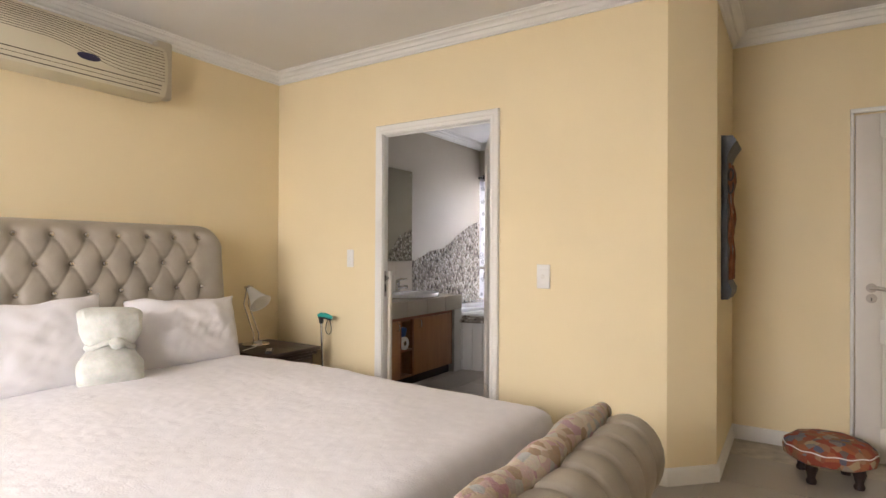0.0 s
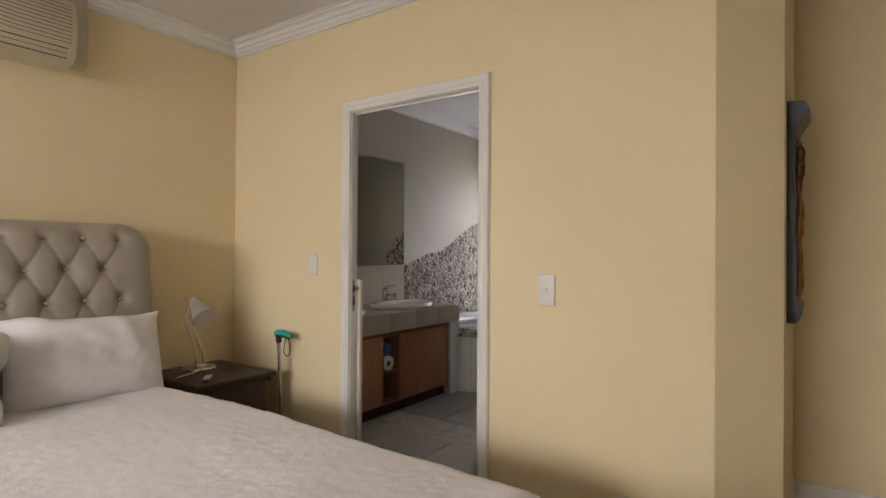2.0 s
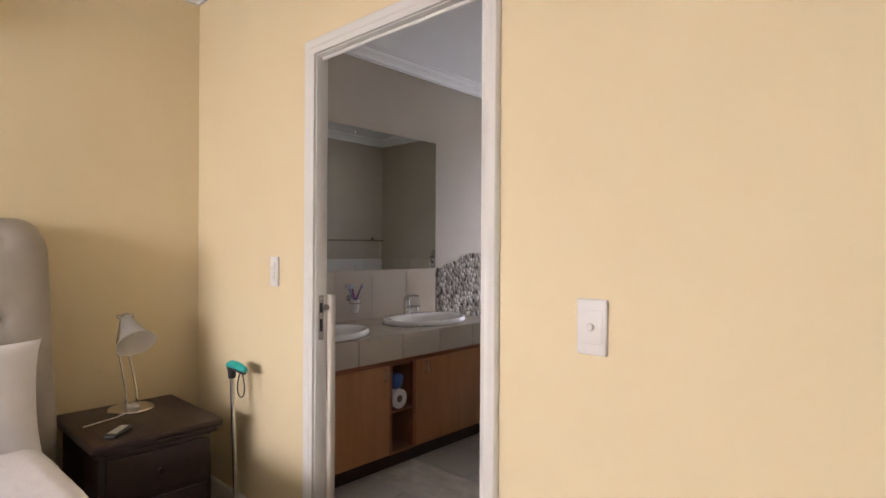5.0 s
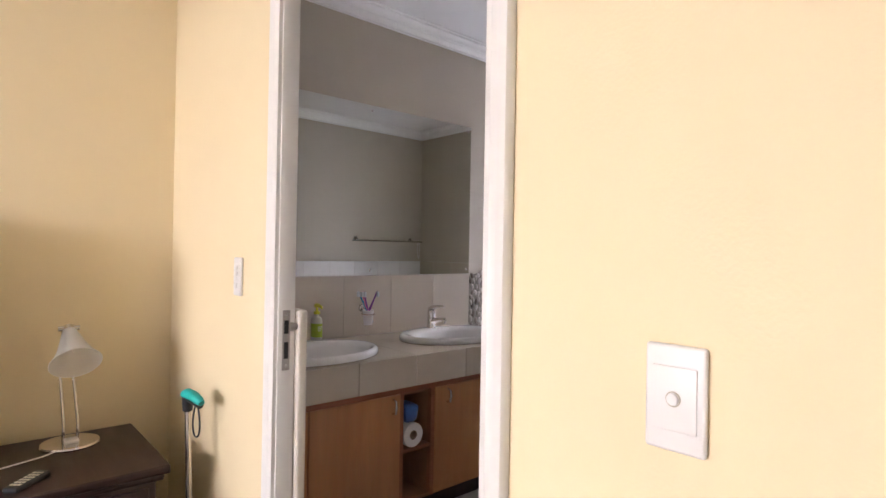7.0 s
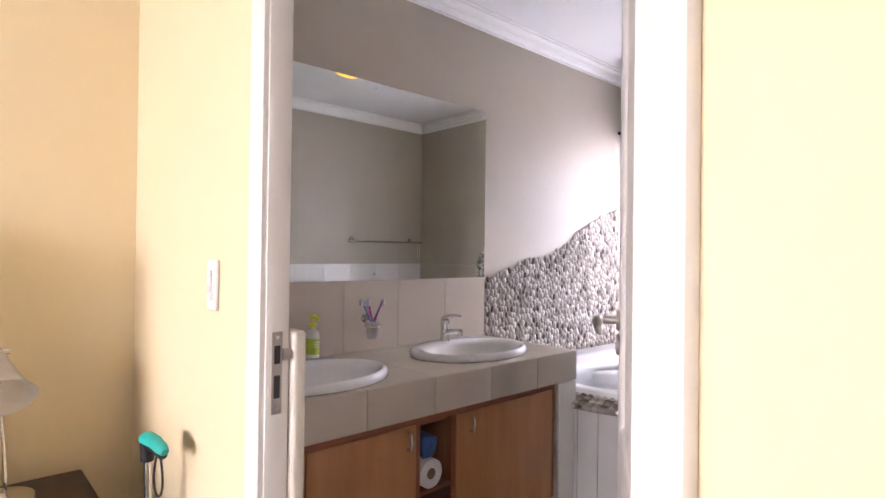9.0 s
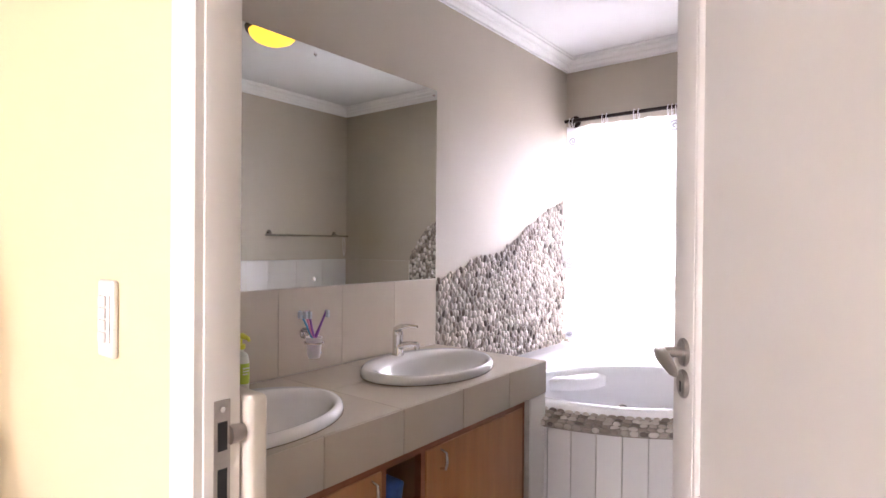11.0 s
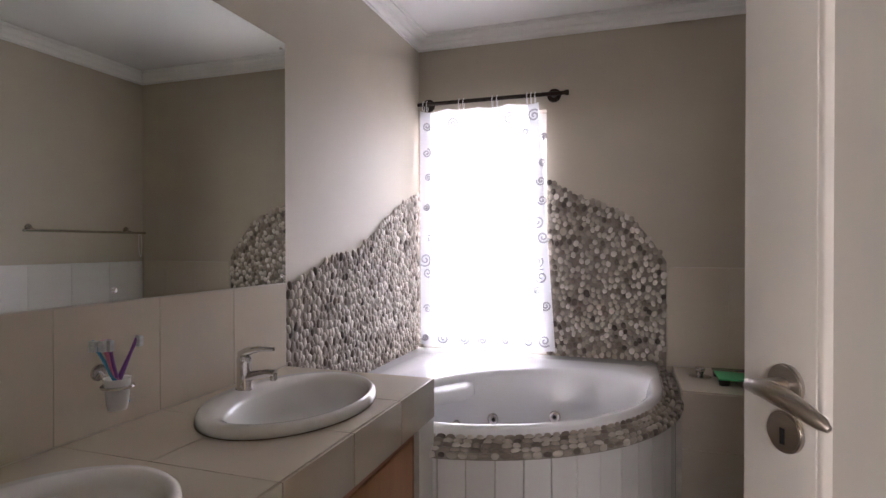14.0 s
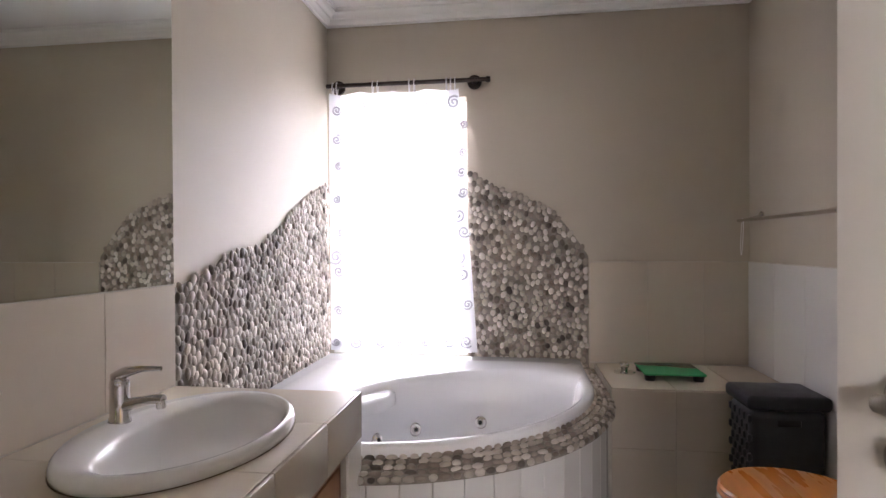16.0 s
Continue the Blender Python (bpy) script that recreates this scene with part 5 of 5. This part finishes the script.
# curtain rod and sheer curtain
rd = thing("curtain_rod", "dark bronze curtain rod on round wall brackets", "curtain rod", at=(0, YB - 0.055, 2.195))
part("rod", cyl((XW + 0.015, 0, 0.0), (-2.425, 0, 0.0), 0.0125, bev=0.002), M_IRON, rd)
for x in (XW + 0.075, -2.50):
    br = part("bracket", cyl((x, 0.054, 0), (x, 0.040, 0), 0.042, bev=0.004, seg=32), M_IRON, rd)
    part("bracket_arm", cyl((x, 0.042, 0), (x, -0.004, 0), 0.016, bev=0.003), M_IRON, br)
for x in (-2.43,):
    part("finial", cyl((x, 0, 0), (x + 0.025, 0, 0), 0.017, bev=0.003), M_IRON, rd)


def cur_y(x, z):
    u = (x + 3.365) / 0.82
    amp = 0.012 + 0.008 * (2.1 - z)
    return YB - 0.052 + amp * math.sin(u * 31 + 0.6 * math.sin(z * 2)) * 0.6 + 0.010 * math.sin(u * 13 + 1) + 0.012 * math.exp(-((u - 0.93) / 0.05) ** 2)


CX0, CX1T, CX1B = -3.372, -2.592, -2.492
ct = thing("window_curtain", "sheer white window curtain printed with small grey spirals", "curtain", at=(0, 0, 0))
b = bmesh.new()
gr = []
for j in range(41):
    row = []
    for i in range(91):
        u = i / 90
        zt = 2.155 - 0.014 * abs(math.sin(u * math.pi * 4.0))
        z = zt + (0.612 - zt) * j / 40
        x = CX0 + (CX1T + (CX1B - CX1T) * j / 40 - CX0) * u
        row.append(b.verts.new((x, cur_y(x, z), z)))
    gr.append(row)
for j in range(40):
    for i in range(90):
        b.faces.new((gr[j][i], gr[j][i + 1], gr[j + 1][i + 1], gr[j + 1][i]))
part("cloth", b, M_SHEER, ct, "", "all")
for x in (-3.345, -3.32, -3.10, -3.07, -2.88, -2.85, -2.66, -2.635, -2.61):
    part("curtain_tab", tube([(x, YB - 0.055 + 0.017 * math.sin(a), 2.178 + 0.036 * math.cos(a)) for a in [k * math.pi / 8 for k in range(16)]], 0.0028, 5, closed=True), M_LINEN, ct)
for n_, (xa, xb, za, zb) in enumerate(((CX0 + 0.004, -3.30, 0.615, 2.14), (-2.655, -2.592, 0.615, 2.14), (CX0 + 0.004, -2.52, 0.612, 0.672))):
    b = bmesh.new()
    gr = []
    for j in range(31):
        z = zb + (za - zb) * j / 30
        slant = 0.105 * j / 30 if n_ == 1 else 0.0
        row = []
        for i in range(15):
            x = xa + slant + (xb - xa) * i / 14
            row.append(b.verts.new((x, cur_y(x, z) - 0.008 - 0.010 * math.sin(math.pi * i / 14) * (n_ < 2), z)))
        gr.append(row)
    for j in range(30):
        for i in range(14):
            b.faces.new((gr[j][i], gr[j][i + 1], gr[j + 1][i + 1], gr[j + 1][i]))
    part("hem" if n_ == 2 else "fold", b, M_FOLD, ct, "doubled cloth", "all")
rng = random.Random(5)
spots = []
for k in range(110):
    zone = k % 4
    x = CX0 + 0.03 + rng.random() * 0.05 if zone == 0 else (-2.60 + rng.random() * 0.06 if zone == 1 else CX0 + 0.03 + rng.random() * 0.74)
    z = 0.66 + rng.random() * 1.42
    if zone == 2:
        z = 0.65 + rng.random() * 0.06
    if zone == 3:
        z = 1.95 + rng.random() * 0.15
    r = rng.choice((0.024, 0.030, 0.038, 0.046))
    if all(math.hypot(x - a, z - c) > 0.085 for a, c in spots):
        spots.append((x, z))
        th0, hand = rng.random() * 6, rng.choice((-1, 1))
        pts = []
        for q in range(26):
            a = th0 + hand * q / 25 * 3.3 * math.pi
            rr = r * (0.12 + 0.88 * q / 25)
            xx, zz = x + rr * math.cos(a), z + rr * math.sin(a)
            pts.append((xx, cur_y(xx, zz) - (0.022 if xx < -3.29 or xx > -2.66 else 0.010 if zz < 0.68 else 0.003), zz))
        part("printed_spiral", tube(pts, 0.0052, 6), M_SPIRAL, ct, "", False)


# ---- wall tiles ----
def tile_run(parent, along, fixed, sgn, edges, zs, material):
    """Tiles on a wall, 8 mm proud, one object each."""
    for a, c in zip(edges, edges[1:]):
        for z0, z1 in zip(zs, zs[1:]):
            if along == "y":
                b = box(fixed, fixed + sgn * 0.009, a + 0.0012, c - 0.0012, z0 + 0.0012, z1 - 0.0012, 0.0012, 1)
            else:
                b = box(a + 0.0012, c - 0.0012, fixed, fixed + sgn * 0.009, z0 + 0.0018, z1 - 0.0018, 0.0012, 1)
            part("wall_tile", b, material, parent, "", False)


def grout_sheet(name, *row):
    return shell(name, boxes(row), M_GROUT, "cream tiled splash band with pale grout lines", "tiling")


g = grout_sheet("tiling_vanity", XW, XW + 0.009, VY0, 4.692, VZ - 0.03, 1.115)
tile_run(g, "y", XW + 0.002, 1, [VY0, 3.07, 3.40, 3.729, 4.05, 4.375, 4.692], [VZ + 0.001, 1.114], M_TILE)
PEX = -1.845
g = grout_sheet("tiling_end", PEX, XB, YB - 0.009, YB, LZ, 1.142)
tile_run(g, "x", YB - 0.002, -1, [PEX, -1.527, -1.229, XB - 0.002], [LZ + 0.002, 1.14], M_TILE)
g = grout_sheet("tiling_side", XB - 0.009, XB, YD + T, YB, 0.0, 1.142)
ys = [YB - 0.012]
while ys[-1] - 0.30 > YD + T + 0.02:
    ys.append(ys[-1] - 0.30)
ys.append(YD + T + 0.002)
tile_run(g, "y", XB - 0.002, -1, ys[::-1], [0.005, 0.28, LZ, 1.14], M_WTILE)


# ---- river pebbles ----
def pebble(seed, n=9):
    r = random.Random(seed)
    b = bmesh.new()
    ph = [r.uniform(0, 6.3) for _ in range(2)]
    rings = []
    for z, k in ((0.0, 1.0), (0.55, 0.86), (0.88, 0.5)):
        rings.append([b.verts.new((k * math.cos(a) * (1 + 0.09 * math.sin(2 * a + ph[0]) + 0.05 * math.sin(3 * a + ph[1])), k * math.sin(a), z)) for a in (2 * math.pi * i / n for i in range(n))])
    top = b.verts.new((0, 0, 1))
    for a, c in zip(rings, rings[1:]):
        for i in range(n):
            b.faces.new((a[i], a[(i + 1) % n], c[(i + 1) % n], c[i]))
    for i in range(n):
        b.faces.new((rings[-1][i], rings[-1][(i + 1) % n], top))
    return b


PEBBLES = []
for s in range(7):
    me = bpy.data.meshes.new("pebble")
    q = pebble(s)
    q.to_mesh(me)
    q.free()
    me.materials.append(M_PEB)
    me.polygons.foreach_set("use_smooth", [True] * len(me.polygons))
    PEBBLES.append(me)


def lay_pebbles(parent, rest_name, spots, limit):
    """spots: (matrix, nearness) pairs; the nearest are objects of their own, the rest one mesh."""
    rp = random.Random(9)
    spots = sorted(spots, key=lambda s: s[1])
    for m, _ in spots[:limit]:
        o = new("pebble", rp.choice(PEBBLES))
        o.parent = parent
        o.matrix_basis = m
    if len(spots) > limit:
        verts, faces = [], []
        for m, _ in spots[limit:]:
            me = rp.choice(PEBBLES)
            k = len(verts)
            verts += [tuple(m @ v.co) for v in me.vertices]
            faces += [tuple(k + i for i in p.vertices) for p in me.polygons]
        me = bpy.data.meshes.new(rest_name)
        me.from_pydata(verts, [], faces)
        me.materials.append(M_PEBJ)
        me.polygons.foreach_set("use_smooth", [True] * len(me.polygons))
        o = new(rest_name, me)
        o.parent = parent
        o["kind"] = "stuff"


def profile_at(line, s):
    for (a, za), (c, zc) in zip(line, line[1:]):
        if a <= s <= c:
            return za + (zc - za) * (s - a) / (c - a)
    return line[-1][1]


def pebble_field(name, label, line, z0, frame_m, near, dw, dh, limit):
    """A wall field under a ragged top line; frame_m turns (along, up, out) into the world."""
    rp = random.Random(len(name))
    b = bmesh.new()
    lo, hi = [], []
    s0, s1 = line[0][0], line[-1][0]
    n_ = 60
    for i in range(n_ + 1):
        s = s0 + (s1 - s0) * i / n_
        zt = profile_at(line, s) - 0.012 + 0.006 * noise.noise((s * 30, 0, 3))
        for ring, zz in ((lo, z0), (hi, zt)):
            ring.append((b.verts.new(frame_m @ Vector((s, zz, 0.001))), b.verts.new(frame_m @ Vector((s, zz, 0.006)))))
    for i in range(n_):
        b.faces.new((lo[i][1], lo[i + 1][1], hi[i + 1][1], hi[i][1]))
        b.faces.new((hi[i][1], hi[i + 1][1], hi[i + 1][0], hi[i][0]))
    b.faces.new((lo[0][0], lo[0][1], hi[0][1], hi[0][0]))
    b.faces.new((lo[-1][0], lo[-1][1], hi[-1][1], hi[-1][0]))
    wall = shell(name, b, M_DGROUT, label, "cladding")
    spots, grid = [], {}
    zmax = max(z for _, z in line)
    placed = []
    for _ in range(int((s1 - s0) * (zmax - z0) / (dw * dh) * 45)):
        p, q = rp.uniform(s0 + dw * 0.4, s1 - dw * 0.3), rp.uniform(z0, zmax)
        if q > profile_at(line, p) - dh * 0.3:
            continue
        ci, cj = int(p / dw), int(q / dh)
        if all(((p - a) / dw) ** 2 + ((q - c) / dh) ** 2 > 0.66 for i in (ci - 1, ci, ci + 1) for j in (cj - 1, cj, cj + 1) for a, c in grid.get((i, j), ())):
            grid.setdefault((ci, cj), []).append((p, q))
            placed.append((p, q))
    for p, q in placed:
        ci, cj = int(p / dw), int(q / dh)
        gap = min([math.sqrt(((p - a) / dw) ** 2 + ((q - c) / dh) ** 2) for i in range(ci - 2, ci + 3) for j in range(cj - 2, cj + 3) for a, c in grid.get((i, j), ()) if (a, c) != (p, q)] + [1.3])
        k = min(gap, 1.25) * 0.575
        loc = frame_m @ Matrix.Translation((p, q, 0.004)) @ Matrix.Rotation(rp.uniform(-0.5, 0.5), 4, "Z") @ Matrix.Diagonal((dw * k * rp.uniform(0.88, 1.06), dh * k * rp.uniform(0.9, 1.12), rp.uniform(0.008, 0.014), 1))
        spots.append((loc, near(p, q)))
    lay_pebbles(wall, "pebble_bed", spots, limit)
    return wall


LEFT = [(4.696, 1.115), (4.82, 1.14), (4.95, 1.175), (5.02, 1.22), (5.15, 1.235), (5.315, 1.242), (5.42, 1.30), (5.546, 1.356), (5.72, 1.45), (5.96, 1.55), (6.12, 1.605), (6.22, 1.63)]
RIGHT = [(-2.540, 1.69), (-2.48, 1.65), (-2.40, 1.60), (-2.24, 1.535), (-2.14, 1.495), (-2.047, 1.446), (-1.952, 1.332), (-1.874, 1.22), (-1.852, 1.185)]
pebble_field("pebble_cladding_vanity", "river pebbles set in grey cement with a ragged top edge", LEFT, 0.50, Matrix(((0, 0, 1, XW), (1, 0, 0, 0), (0, 1, 0, 0), (0, 0, 0, 1))), lambda s, z: s, 0.029, 0.043, 300)
pebble_field("pebble_cladding_window", "river pebbles in cream and dark grey beside the bathroom window", RIGHT, 0.50, Matrix(((1, 0, 0, 0), (0, 0, -1, YB), (0, 1, 0, 0), (0, 0, 0, 1))), lambda s, z: -z, 0.031, 0.039, 300)

# pebbles of the bath border
rp = random.Random(21)
spots = []
for off, z, tilt in ((0.012, 0.520, 0.32), (0.037, 0.529, 0.32), (0.061, 0.536, 0.32), (0.083, 0.544, 0.32)):
    pts = resample(bath_line(off), 0.037)
    for p, q in zip(pts, pts[1:]):
        if p.x < VX - 0.02 and p.y < VY1 + 0.02:
            continue
        d = (q - p).normalized()
        m = Matrix.Translation((p.x, p.y, z)) @ Matrix.Rotation(math.atan2(d.y, d.x) + rp.uniform(-0.35, 0.35), 4, "Z") @ Matrix.Diagonal((0.0225 * rp.uniform(0.7, 1.1), 0.0120 * rp.uniform(0.7, 1.2), 0.013, 1))
        spots.append((m, p.y))
lay_pebbles(border, "border_pebbles", spots, 200)
for p in resample(bath_line(-0.001), 0.039)[1:-1]:
    if p.x < VX - 0.02 and p.y < VY1 + 0.02:
        continue
    c = Vector((BX + BL - BR, BY - BL + BR))
    d = Vector((p.x - c.x, p.y - c.y))
    if p.y > c.y:
        d = Vector((1, 0))
    if p.x < c.x:
        d = Vector((0, -1))
    d = d.normalized()
    o = new("pebble", rp.choice(PEBBLES))
    o.parent = border
    out = Vector((d.x, d.y, 0))
    side = Vector((-d.y, d.x, 0))
    m = Matrix((side, Vector((0, 0, 1)), out)).transposed().to_4x4()
    m.translation = (p.x, p.y, 0.508)
    o.matrix_basis = m @ Matrix.Diagonal((0.020 * rp.uniform(0.7, 1.1), 0.013 * rp.uniform(0.8, 1.1), 0.010, 1))


# ---- floor tiles ----
def tiled_floor(name, x0, x1, y0, y1, size, label):
    slab = shell(name, boxes((x0, x1, y0, y1, -0.1, 0.0)), M_GROUT, label, "floor")
    bm = box(0.003, size - 0.003, 0.003, size - 0.003, 0.0, 0.004)
    me = bpy.data.meshes.new("floor_tile")
    bm.to_mesh(me)
    bm.free()
    me.materials.append(M_FLOOR)
    for i in range(int((x1 - x0) / size)):
        for j in range(int((y1 - y0) / size)):
            t = new("floor_tile", me)
            t.parent = slab
            t.location = (x0 + i * size, y0 + j * size, 0)


tiled_floor("floor_bedroom", XW, XR + 0.2, Y0, YN, 0.45, "glossy light grey tiled bedroom floor")
tiled_floor("floor_bath", XW, XB, YN, YB, 0.335, "glossy light grey tiled bathroom floor")
